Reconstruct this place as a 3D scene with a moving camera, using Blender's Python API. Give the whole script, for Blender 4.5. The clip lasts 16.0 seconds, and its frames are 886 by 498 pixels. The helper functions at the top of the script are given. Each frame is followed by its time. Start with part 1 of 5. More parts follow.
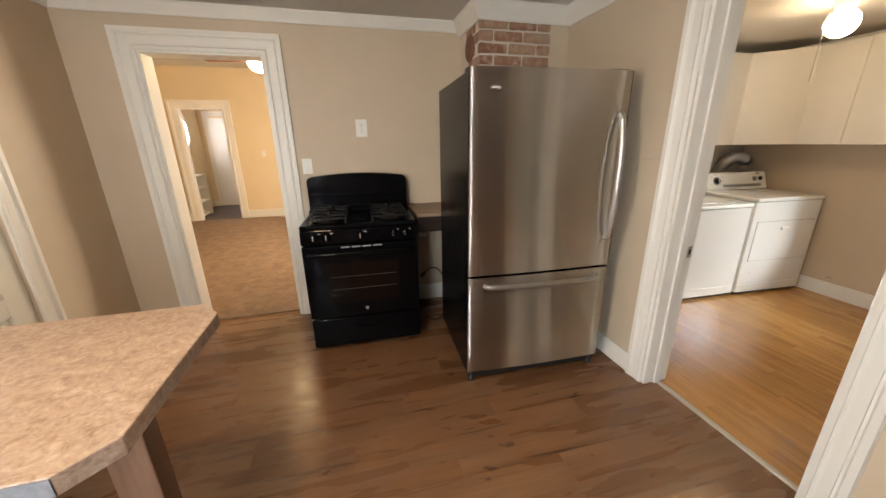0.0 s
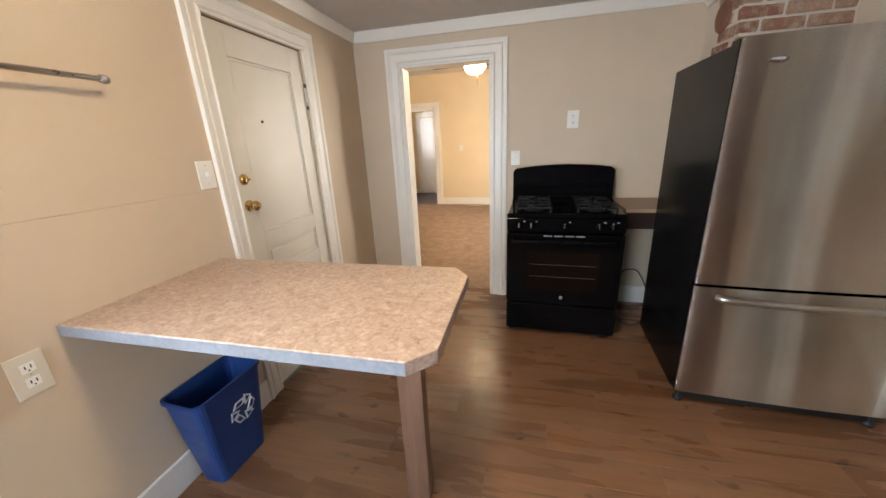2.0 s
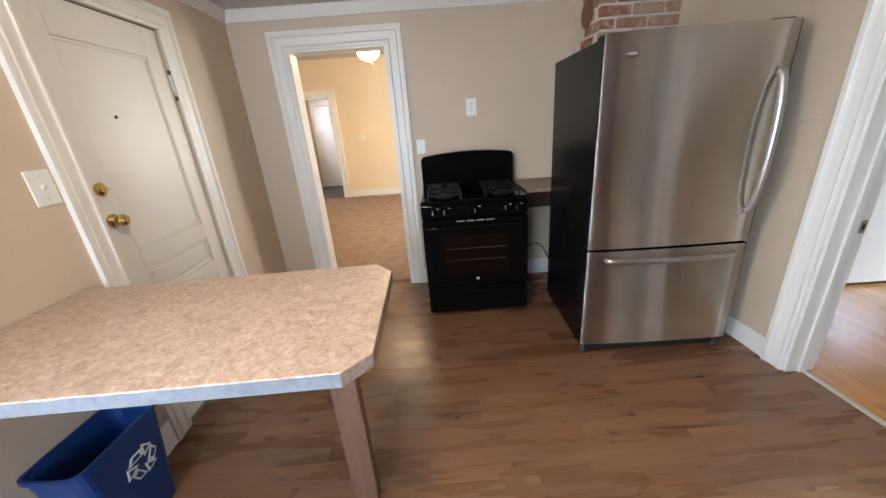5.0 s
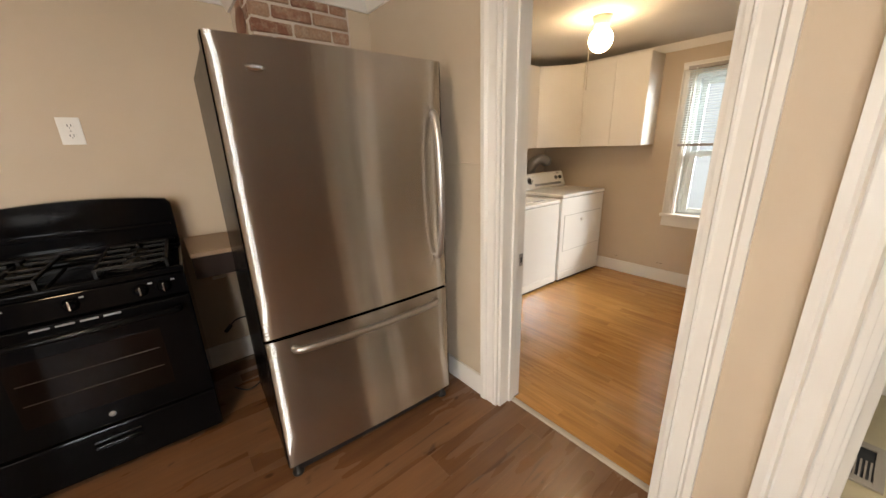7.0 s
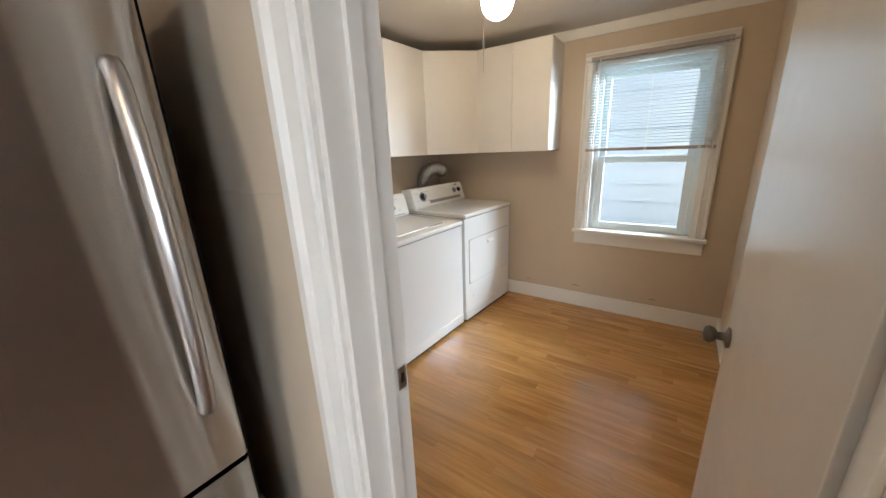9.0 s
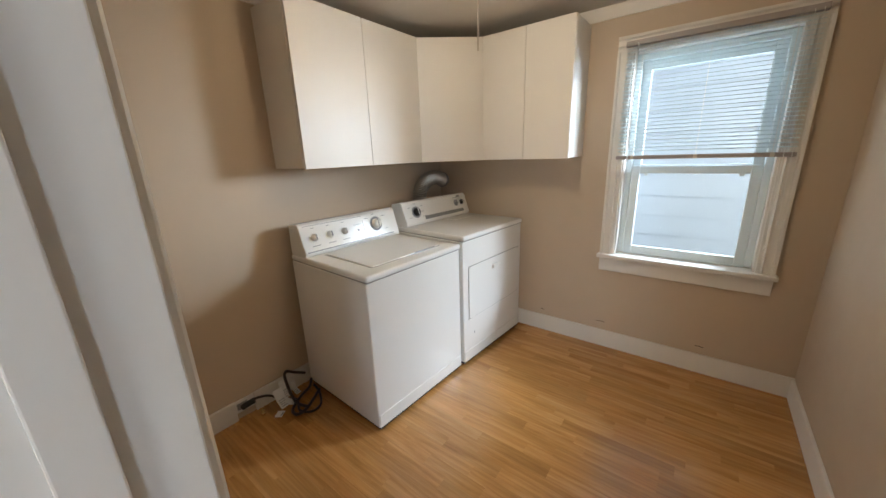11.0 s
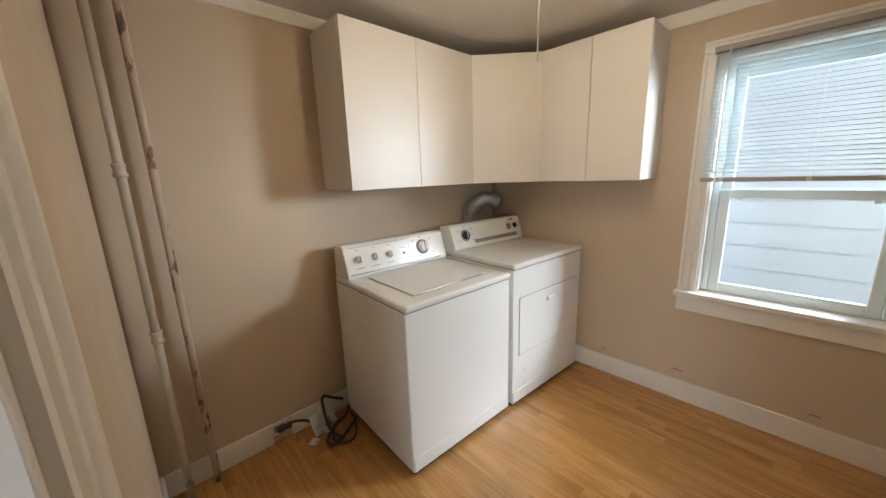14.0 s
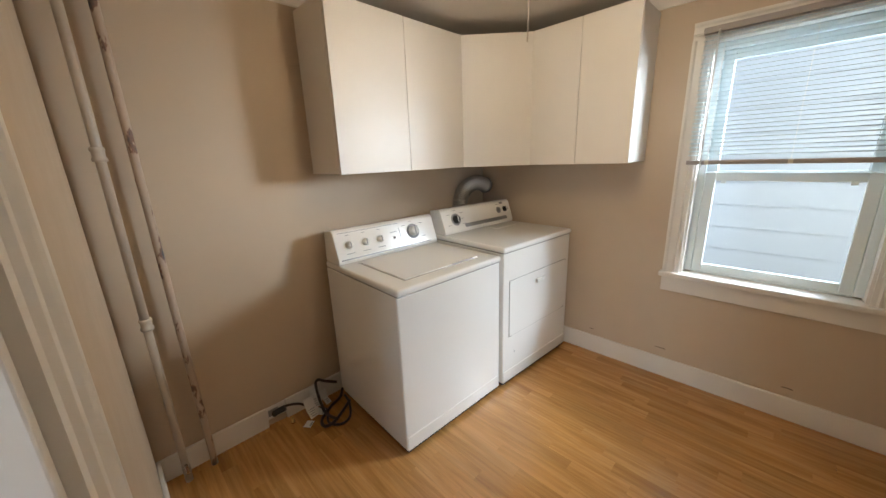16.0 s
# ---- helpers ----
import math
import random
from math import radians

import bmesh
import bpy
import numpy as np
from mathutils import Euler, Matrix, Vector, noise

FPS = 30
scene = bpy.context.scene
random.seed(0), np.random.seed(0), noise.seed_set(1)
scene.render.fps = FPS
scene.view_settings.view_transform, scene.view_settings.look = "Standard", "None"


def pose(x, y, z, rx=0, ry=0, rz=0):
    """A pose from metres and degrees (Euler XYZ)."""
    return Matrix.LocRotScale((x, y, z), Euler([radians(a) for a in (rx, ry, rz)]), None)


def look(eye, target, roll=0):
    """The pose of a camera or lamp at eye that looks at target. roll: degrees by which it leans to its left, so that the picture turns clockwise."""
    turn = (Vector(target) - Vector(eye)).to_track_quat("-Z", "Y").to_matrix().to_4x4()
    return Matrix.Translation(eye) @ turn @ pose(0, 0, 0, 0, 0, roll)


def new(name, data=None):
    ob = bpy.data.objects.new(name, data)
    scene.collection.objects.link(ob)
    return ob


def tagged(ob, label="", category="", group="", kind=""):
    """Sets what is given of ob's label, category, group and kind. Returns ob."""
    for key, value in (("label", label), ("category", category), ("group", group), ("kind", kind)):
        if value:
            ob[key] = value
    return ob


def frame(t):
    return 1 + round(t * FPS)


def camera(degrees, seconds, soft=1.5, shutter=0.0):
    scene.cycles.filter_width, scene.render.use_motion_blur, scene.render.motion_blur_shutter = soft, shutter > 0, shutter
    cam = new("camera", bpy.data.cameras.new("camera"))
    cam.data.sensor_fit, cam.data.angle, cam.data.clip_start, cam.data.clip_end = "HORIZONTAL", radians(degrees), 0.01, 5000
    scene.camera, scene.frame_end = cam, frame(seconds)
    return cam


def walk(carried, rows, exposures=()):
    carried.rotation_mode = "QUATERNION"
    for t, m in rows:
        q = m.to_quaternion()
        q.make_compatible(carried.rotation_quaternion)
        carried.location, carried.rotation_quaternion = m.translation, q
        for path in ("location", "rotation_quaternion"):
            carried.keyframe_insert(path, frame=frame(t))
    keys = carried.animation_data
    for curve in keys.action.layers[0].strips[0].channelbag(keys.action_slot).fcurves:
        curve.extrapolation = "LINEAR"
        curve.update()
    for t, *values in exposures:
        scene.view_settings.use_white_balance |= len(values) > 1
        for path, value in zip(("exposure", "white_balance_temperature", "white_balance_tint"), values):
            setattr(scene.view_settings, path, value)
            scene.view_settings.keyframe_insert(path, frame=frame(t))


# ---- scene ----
cam = camera(104.7, 16.0)
PATH = [
    (0, (0.165, 0.134, 1.424), (0.641, 1.981, 0.824), -0.9),
    (0.5, (0.208, 0.063, 1.417), (0.508, 1.952, 0.833), -1.7),
    (1, (0.174, 0.049, 1.426), (0.345, 1.966, 0.879), -2.1),
    (1.5, (0.043, 0.062, 1.431), (-0.091, 1.973, 0.857), -3.0),
    (2, (-0.081, 0.042, 1.421), (-0.538, 1.893, 0.816), -2.7),
    (2.5, (-0.15, 0.031, 1.405), (-0.7, 1.831, 0.731), -2.6),
    (3, (-0.17, 0.024, 1.403), (-0.71, 1.82, 0.709), -2.3),
    (3.2, (-0.179, 0.019, 1.401), (-0.702, 1.825, 0.719), -1.9),
    (5.3, (-0.063, 0.073, 1.44), (0.173, 1.931, 0.739), -3.9),
    (5.5, (-0.007, 0.095, 1.419), (0.379, 1.934, 0.735), -3.3),
    (6, (0.183, 0.18, 1.412), (0.905, 1.937, 0.788), -3.4),
    (6.5, (0.347, 0.277, 1.397), (1.375, 1.865, 0.748), -2.8),
    (7, (0.547, 0.47, 1.4), (1.756, 1.956, 0.826), -1.9),
    (7.5, (0.762, 0.595, 1.395), (2.068, 1.986, 0.797), -2.5),
    (8, (1.009, 0.696, 1.405), (2.331, 2.087, 0.841), -0.3),
    (8.5, (1.203, 0.847, 1.38), (2.67, 2.086, 0.823), -0.6),
    (9, (1.349, 0.977, 1.393), (2.926, 2.072, 0.834), -2.3),
    (9.2, (1.402, 0.997, 1.398), (2.973, 2.108, 0.852), -2.3),
    (11.3, (1.906, 1.171, 1.404), (3.403, 2.387, 0.874), -1.9),
    (11.5, (1.934, 1.188, 1.405), (3.39, 2.451, 0.872), -2.1),
    (12, (1.991, 1.186, 1.404), (3.343, 2.552, 0.85), -1.1),
    (12.5, (2.006, 1.199, 1.405), (3.325, 2.599, 0.856), -2.7),
    (13, (2.001, 1.213, 1.415), (3.364, 2.612, 0.981), -1.8),
    (13.5, (1.996, 1.215, 1.416), (3.34, 2.631, 0.985), -1.9),
    (14, (1.99, 1.216, 1.413), (3.33, 2.639, 0.992), -1.9),
    (14.5, (1.991, 1.213, 1.419), (3.325, 2.643, 1.0), -1.7),
    (15, (1.991, 1.213, 1.418), (3.328, 2.631, 0.972), -1.8),
    (15.5, (1.989, 1.209, 1.414), (3.316, 2.629, 0.942), -1.8),
    (16, (1.983, 1.212, 1.412), (3.347, 2.583, 0.902), -2.1),
]
walk(cam, [(t, look(eye, target, roll)) for t, eye, target, roll in PATH], [(0, 0.0, 7200, 11), (1.5, 0.07, 6750, 10), (2.5, 0.12, 5800, 9), (3.2, 0.10, 5650, 8), (5.3, 0.12, 5850, 9), (6.1, 0.05, 6300, 10), (7, 0.0, 7750, 14), (8, -0.08, 7450, 12), (9, -0.02, 6150, 9), (11.4, -0.18, 6150, 9), (12.2, -0.12, 6350, 10), (16, -0.12, 6400, 10)])

# ---- world, sun and large lights ----
world = bpy.data.worlds.new("sky_world")
scene.world = world
world.use_nodes = True
wn = world.node_tree.nodes
sky = wn.new("ShaderNodeTexSky")
sky.sky_type, sky.sun_disc, sky.sun_elevation, sky.sun_rotation = "NISHITA", False, radians(48), radians(250)
wn["Background"].inputs["Strength"].default_value = 0.10
world.node_tree.links.new(sky.outputs["Color"], wn["Background"].inputs["Color"])


def lamp(name, kind, m, energy, color, size=None, size_y=None, angle=None):
    data = bpy.data.lights.new(name, kind)
    data.energy, data.color = energy, color
    if kind == "AREA":
        data.shape, data.size, data.size_y = "RECTANGLE", size, size_y or size
    if kind == "SUN":
        data.angle = radians(angle)
    if kind == "POINT":
        data.shadow_soft_size = size
    ob = new(name, data)
    ob.matrix_world = m
    return ob


lamp("sun", "SUN", look((0, 0, 0), (math.sin(radians(70)) * 0.67, math.cos(radians(70)) * -0.35, -0.74)), 1.9, (1, 0.96, 0.91), angle=0.5)
# added fill lamp behind an unseen wall opening, brightens the bathroom doorway
lamp("bath_window_light", "AREA", look((3.55, -0.45, 1.55), (1.8, -0.02, 1.25)), 24, (0.93, 0.97, 1.0), 0.7, 0.85)
# open sky beside the neighbour's wall, slanting in at the laundry window
lamp("laundry_skylight", "AREA", look((5.25, 0.27, 1.74), (3.2, 2.05, 1.45)), 170, (0.78, 0.90, 1.0), 0.9, 0.6)
# daylight in the kitchen window beside the counter and in the window behind the start of the walk
lamp("kitchen_window_light", "AREA", look((-1.66, -0.05, 1.35), (0.0, 0.6, 1.0)), 52, (0.80, 0.90, 1.0), 0.8, 1.1)
lamp("south_window_light", "AREA", look((-1.03, -1.80, 1.45), (0.5, 1.3, 1.2)), 66, (0.76, 0.88, 1.0), 0.78, 1.15)
VX1 = 1.10
lamp("living_window_light", "AREA", look((VX1 + 0.14, 5.4, 1.5), (-1.2, 5.5, 1.1)), 110, (1.0, 0.90, 0.75), 1.2, 1.3)


# ---- materials ----
def nodes_of(name):
    m = bpy.data.materials.new(name)
    m.use_nodes = True
    t = m.node_tree
    return m, t, t.nodes["Principled BSDF"]


def add(t, kind, **values):
    n = t.nodes.new(kind)
    for k, v in values.items():
        n.inputs[k.replace("_", " ")].default_value = v
    return n


def coords(t, scale=(1, 1, 1), shift=False):
    c = t.nodes.new("ShaderNodeTexCoord")
    mp = t.nodes.new("ShaderNodeMapping")
    mp.inputs["Scale"].default_value = scale
    t.links.new(c.outputs["Object"], mp.inputs["Vector"])
    if shift:
        info = t.nodes.new("ShaderNodeObjectInfo")
        mul = t.nodes.new("ShaderNodeMath")
        mul.operation = "MULTIPLY"
        mul.inputs[1].default_value = 37.0
        t.links.new(info.outputs["Random"], mul.inputs[0])
        t.links.new(mul.outputs[0], mp.inputs["Location"])
    return mp.outputs["Vector"]


def noise_of(t, vec, scale, detail=4.0, rough=0.55, distort=0.0):
    n = add(t, "ShaderNodeTexNoise", Scale=scale, Detail=detail, Roughness=rough, Distortion=distort)
    t.links.new(vec, n.inputs["Vector"])
    return n.outputs["Fac"]


def ramp(t, fac, *stops):
    r = t.nodes.new("ShaderNodeValToRGB")
    el = r.color_ramp.elements
    while len(el) < len(stops):
        el.new(0.5)
    for e, (p, c) in zip(el, stops):
        e.position, e.color = p, (*c, 1)
    t.links.new(fac, r.inputs["Fac"])
    return r.outputs["Color"]


def mix(t, fac, a, b, blend="MIX"):
    n = t.nodes.new("ShaderNodeMix")
    n.data_type, n.blend_type = "RGBA", blend
    for value, i in ((fac, 0), (a, 6), (b, 7)):
        if isinstance(value, (int, float)):
            n.inputs[i].default_value = value
        elif isinstance(value, tuple):
            n.inputs[i].default_value = (*value, 1)
        else:
            t.links.new(value, n.inputs[i])
    return n.outputs[2]


def bump(t, bs, height, strength, distance=0.0005):
    b = add(t, "ShaderNodeBump", Strength=strength, Distance=distance)
    t.links.new(height, b.inputs["Height"])
    t.links.new(b.outputs["Normal"], bs.inputs["Normal"])


def dim(c, k):
    return tuple(v * k for v in c)


def paint(name, color, rough=0.5, vary=0.08, grain=90.0, relief=0.15, blotch=2.0, stain=None, metal=0.0, coat=0.0, even=0.06, spec=0.5):
    """Painted or moulded surface: slow blotches, fine grain, slight relief, uneven gloss."""
    m, t, bs = nodes_of(name)
    v = coords(t)
    big = noise_of(t, v, blotch, 3.0)
    col = ramp(t, big, (0.3, dim(color, 1 - vary)), (0.7, dim(color, 1 + vary * 0.6)))
    if stain:
        spots = noise_of(t, v, 6.5, 5.0, 0.65)
        mask = ramp(t, spots, (0.60, (0, 0, 0)), (0.72, (1, 1, 1)))
        col = mix(t, mask, col, stain)
    t.links.new(col, bs.inputs["Base Color"])
    fine = noise_of(t, v, grain, 3.0)
    rr = t.nodes.new("ShaderNodeMapRange")
    for i, x in ((1, 0.3), (2, 0.7), (3, max(0.03, rough - even)), (4, min(1, rough + even * 1.3))):
        rr.inputs[i].default_value = x
    t.links.new(noise_of(t, v, blotch * 7, 3.0), rr.inputs[0])
    t.links.new(rr.outputs[0], bs.inputs["Roughness"])
    bs.inputs["Metallic"].default_value = metal
    bs.inputs["Coat Weight"].default_value = coat
    bs.inputs["Specular IOR Level"].default_value = spec
    if relief:
        bump(t, bs, fine, relief)
    return m


def wood(name, dark, mid, light, grain_axis=0, rough=0.35, spread=0.3, scale=1.0, streak=0.5):
    """Wood with grain along one axis; each piece takes its own tone and cut."""
    m, t, bs = nodes_of(name)
    s = [9.0 * scale] * 3
    s[grain_axis] = 0.9 * scale
    v = coords(t, tuple(s), True)
    a = noise_of(t, v, 1.6, 6.0, 0.62, 0.7)
    s2 = [70.0 * scale] * 3
    s2[grain_axis] = 2.5 * scale
    b = noise_of(t, coords(t, tuple(s2), True), 1.0, 4.0, 0.6)
    col = ramp(t, a, (0.28, dark), (0.5, mid), (0.72, light))
    fine = ramp(t, b, (0.35, (0.55, 0.52, 0.5)), (0.62, (1, 1, 1)))
    col = mix(t, streak, col, fine, "MULTIPLY")
    info = t.nodes.new("ShaderNodeObjectInfo")
    tone = ramp(t, info.outputs["Random"], (0.0, (1 - spread,) * 3), (0.5, (1.0, 0.98, 0.95)), (1.0, (1 + spread, 1 + spread * 0.9, 1 + spread * 0.75)))
    col = mix(t, 1.0, col, tone, "MULTIPLY")
    t.links.new(col, bs.inputs["Base Color"])
    rr = t.nodes.new("ShaderNodeMapRange")
    for i, x in ((1, 0.3), (2, 0.7), (3, rough - 0.07), (4, rough + 0.1)):
        rr.inputs[i].default_value = x
    t.links.new(a, rr.inputs[0])
    t.links.new(rr.outputs[0], bs.inputs["Roughness"])
    bump(t, bs, b, 0.12, 0.001)
    return m


def make_vinyl_plank():
    """Walnut-look vinyl: soft clouds of brown and orange along the board, short dark cracks, a few knots."""
    m, t, bs = nodes_of("vinyl_plank_walnut")
    soft = noise_of(t, coords(t, (1.4, 7.5, 7.5), True), 1.2, 3.0, 0.45, 0.15)
    warm = noise_of(t, coords(t, (1.2, 3.2, 3.2), True), 2.0, 3.0, 0.5, 0.3)
    fibre = noise_of(t, coords(t, (3.0, 85.0, 85.0), True), 1.0, 4.0, 0.6, 0.15)
    crack = noise_of(t, coords(t, (2.2, 30.0, 30.0), True), 1.0, 2.0, 0.45, 0.6)
    knot = noise_of(t, coords(t, (9.0, 16.0, 16.0), True), 1.0, 1.0, 0.4, 0.2)
    col = ramp(t, soft, (0.22, (0.112, 0.053, 0.027)), (0.5, (0.180, 0.088, 0.044)), (0.78, (0.240, 0.126, 0.064)))
    col = mix(t, ramp(t, warm, (0.38, (0, 0, 0)), (0.75, (0.6, 0.6, 0.6))), col, (0.225, 0.096, 0.038))
    col = mix(t, 0.35, col, ramp(t, fibre, (0.34, (0.62, 0.58, 0.55)), (0.60, (1, 1, 1))), "MULTIPLY")
    col = mix(t, 1.0, col, ramp(t, crack, (0.27, (0.45, 0.41, 0.38)), (0.36, (1, 1, 1))), "MULTIPLY")
    col = mix(t, 1.0, col, ramp(t, knot, (0.215, (0.40, 0.34, 0.30)), (0.275, (1, 1, 1))), "MULTIPLY")
    info = t.nodes.new("ShaderNodeObjectInfo")
    col = mix(t, 1.0, col, ramp(t, info.outputs["Random"], (0.0, (0.95, 0.95, 0.95)), (1.0, (1.06, 1.05, 1.03))), "MULTIPLY")
    t.links.new(col, bs.inputs["Base Color"])
    rr = t.nodes.new("ShaderNodeMapRange")
    for i, x in ((1, 0.3), (2, 0.7), (3, 0.22), (4, 0.36)):
        rr.inputs[i].default_value = x
    t.links.new(soft, rr.inputs[0])
    t.links.new(rr.outputs[0], bs.inputs["Roughness"])
    bump(t, bs, fibre, 0.10, 0.001)
    return m


def glowing(name, color, strength):
    m, t, bs = nodes_of(name)
    bs.inputs["Base Color"].default_value = (0.9, 0.88, 0.84, 1)
    bs.inputs["Emission Color"].default_value = (*color, 1)
    bs.inputs["Emission Strength"].default_value = strength
    return m


WALL = paint("wall_paint_tan", (0.54, 0.43, 0.315), 0.55, 0.05, 120, 0.12, 1.3)
WALL_LIVING = paint("wall_paint_living", (0.70, 0.56, 0.37), 0.6, 0.04, 120, 0.1)
WALL_GREY = paint("wall_paint_grey", (0.25, 0.26, 0.25), 0.6, 0.05)
CEILING = paint("ceiling_paint", (0.60, 0.56, 0.51), 0.8, 0.05, 60, 0.4)
TRIM = paint("trim_paint_white", (0.75, 0.715, 0.66), 0.36, 0.03, 40, 0.2, 3.0, even=0.03)
DOOR_WHITE = paint("door_paint_cream", (0.66, 0.62, 0.55), 0.40, 0.05, 40, 0.2, even=0.015)
DOOR_GLOSS = paint("door_paint_gloss", (0.66, 0.62, 0.57), 0.22, 0.04, 22, 0.25, even=0.02)
PLASTIC_WHITE = paint("plastic_white", (0.78, 0.76, 0.72), 0.35, 0.03, 200, 0.03)
PLASTIC_IVORY = paint("plastic_ivory", (0.62, 0.56, 0.46), 0.4, 0.03, 200, 0.03)
ENAMEL = paint("appliance_enamel", (0.82, 0.805, 0.77), 0.2, 0.015, 220, 0.0, 0.8, even=0.006)
LAMINATE_WHITE = paint("cabinet_laminate", (0.78, 0.735, 0.675), 0.42, 0.03, 160, 0.04)
BLACK_GLOSS = paint("black_enamel", (0.003, 0.003, 0.0035), 0.07, 0.1, 200, 0.0, even=0.005, spec=0.09)
BLACK_MATT = paint("black_plastic", (0.012, 0.012, 0.012), 0.45, 0.1, 200, 0.1)
BLACK_SIDE = paint("fridge_side_black", (0.007, 0.007, 0.0075), 0.26, 0.1, 400, 0.05, even=0.01, spec=0.12)
IRON = paint("cast_iron", (0.007, 0.007, 0.0075), 0.42, 0.2, 150, 0.3, spec=0.25)
DARK_GLASS = paint("oven_glass", (0.007, 0.004, 0.003), 0.06, 0.2, 10, 0.0, even=0.005, spec=0.08)
CHROME = paint("chrome", (0.75, 0.75, 0.76), 0.16, 0.05, 100, 0.0, metal=1.0)
TARNISH = paint("tarnished_metal", (0.16, 0.14, 0.125), 0.32, 0.15, 150, 0.05, metal=1.0)
NICKEL = paint("brushed_nickel", (0.42, 0.40, 0.38), 0.3, 0.08, 150, 0.05, metal=1.0)
SATIN = paint("satin_steel", (0.50, 0.47, 0.44), 0.33, 0.03, 150, 0.0, metal=1.0, even=0.0)
BRASS = paint("polished_brass", (0.70, 0.48, 0.18), 0.2, 0.1, 100, 0.0, metal=1.0)
FOIL = paint("duct_foil", (0.50, 0.48, 0.45), 0.42, 0.1, 60, 0.3, metal=1.0)
BLUE = paint("blue_plastic", (0.008, 0.034, 0.14), 0.4, 0.06, 180, 0.1)
WHITE_INK = paint("white_print", (0.72, 0.74, 0.74), 0.5, 0.05)
GREY_INK = paint("grey_print", (0.28, 0.28, 0.29), 0.45, 0.05)
TAN_SHELF = paint("shelf_laminate", (0.27, 0.18, 0.115), 0.42, 0.04, 60, 0.0, even=0.0)
DARK_BROWN = paint("dark_brown_edge", (0.055, 0.030, 0.018), 0.4, 0.2)
RUBBER = paint("cord_rubber", (0.02, 0.02, 0.02), 0.5, 0.2)
APRON_BROWN = paint("apron_brown", (0.020, 0.010, 0.007), 0.35, 0.2)
SEAM = paint("panel_seam", (0.30, 0.29, 0.27), 0.6, 0.1)
CORD = paint("cord_brown", (0.035, 0.022, 0.016), 0.45, 0.2)
TUB_GREY = paint("grey_metal", (0.30, 0.30, 0.30), 0.4, 0.1, metal=0.6)
VENT_BROWN = paint("vent_brown", (0.07, 0.04, 0.025), 0.35, 0.15, metal=0.3)
VENT_TAN = paint("vent_tan", (0.35, 0.30, 0.24), 0.4, 0.1)
PIPE_TAN = paint("pipe_paint_tan", (0.50, 0.43, 0.35), 0.45, 0.1, 50, 0.3, 5.0)
# white siding; the blue of the skylight on it is put into the colour
SIDING = paint("siding_sky_tinted", (0.54, 0.63, 0.72), 0.6, 0.03, 40, 0.1)
VINYL = paint("window_vinyl", (0.74, 0.82, 0.84), 0.35, 0.03)
SLAT = paint("blind_slat", (0.62, 0.70, 0.72), 0.4, 0.03)
_t = SLAT.node_tree
_thin, _both = add(_t, "ShaderNodeBsdfTranslucent", Color=(0.75, 0.85, 0.88, 1)), add(_t, "ShaderNodeMixShader", Fac=0.18)
_t.links.new(_t.nodes["Principled BSDF"].outputs[0], _both.inputs[1])
_t.links.new(_thin.outputs[0], _both.inputs[2])
_t.links.new(_both.outputs[0], _t.nodes["Material Output"].inputs["Surface"])
RAIL_GREY = paint("blind_rail", (0.36, 0.32, 0.30), 0.45, 0.08)
MORTAR = paint("mortar", (0.56, 0.47, 0.39), 0.9, 0.15, 80, 0.8)
CLAY = paint("flue_cover_clay", (0.20, 0.085, 0.05), 0.7, 0.2, 60, 0.5)
TILE_BATH = paint("bath_vinyl", (0.50, 0.42, 0.26), 0.35, 0.12, 40, 0.1, 5.0)
HALL_CARPET = paint("hall_carpet", (0.12, 0.10, 0.10), 0.95, 0.15, 300, 1.0, 8.0)
PAPER = paint("paper_label", (0.75, 0.74, 0.72), 0.6, 0.05)
OUTSIDE = paint("outside_ground", (0.22, 0.21, 0.19), 0.9, 0.2, 20, 0.5)
STRIP = paint("threshold_strip", (0.50, 0.45, 0.38), 0.4, 0.15, 60, 0.2)

FLOOR_DARK = make_vinyl_plank()
FLOOR_OAK = wood("laminate_oak", (0.37, 0.172, 0.046), (0.50, 0.252, 0.076), (0.59, 0.325, 0.112), 1, 0.17, 0.09, 1.0, 0.45)
FLOOR_OAK.node_tree.nodes["Principled BSDF"].inputs["Specular IOR Level"].default_value = 0.8
CABINET_WOOD = wood("cabinet_wood_brown", (0.052, 0.018, 0.009), (0.076, 0.027, 0.0135), (0.10, 0.037, 0.019), 2, 0.4, 0.04)
LEG_WOOD = wood("leg_wood", (0.10, 0.05, 0.03), (0.17, 0.09, 0.055), (0.23, 0.13, 0.085), 2, 0.4, 0.0)


def blade_wood():
    return wood("fan_blade_wood", (0.16, 0.06, 0.03), (0.25, 0.10, 0.05), (0.32, 0.14, 0.07), 0, 0.4, 0.05)


def make_steel():
    m, t, bs = nodes_of("stainless_steel")
    v = coords(t, (2.0, 2.0, 420))
    f = noise_of(t, v, 1.0, 3.0)
    g = add(t, "ShaderNodeBsdfAnisotropic", Roughness=0.24, Anisotropy=-0.96)
    t.links.new(ramp(t, f, (0.3, (0.80, 0.75, 0.695)), (0.7, (0.84, 0.79, 0.735))), g.inputs["Color"])
    up = add(t, "ShaderNodeCombineXYZ", Z=1.0)
    t.links.new(up.outputs["Vector"], g.inputs["Tangent"])
    t.links.new(g.outputs[0], t.nodes["Material Output"].inputs["Surface"])
    t.nodes.remove(bs)
    return m


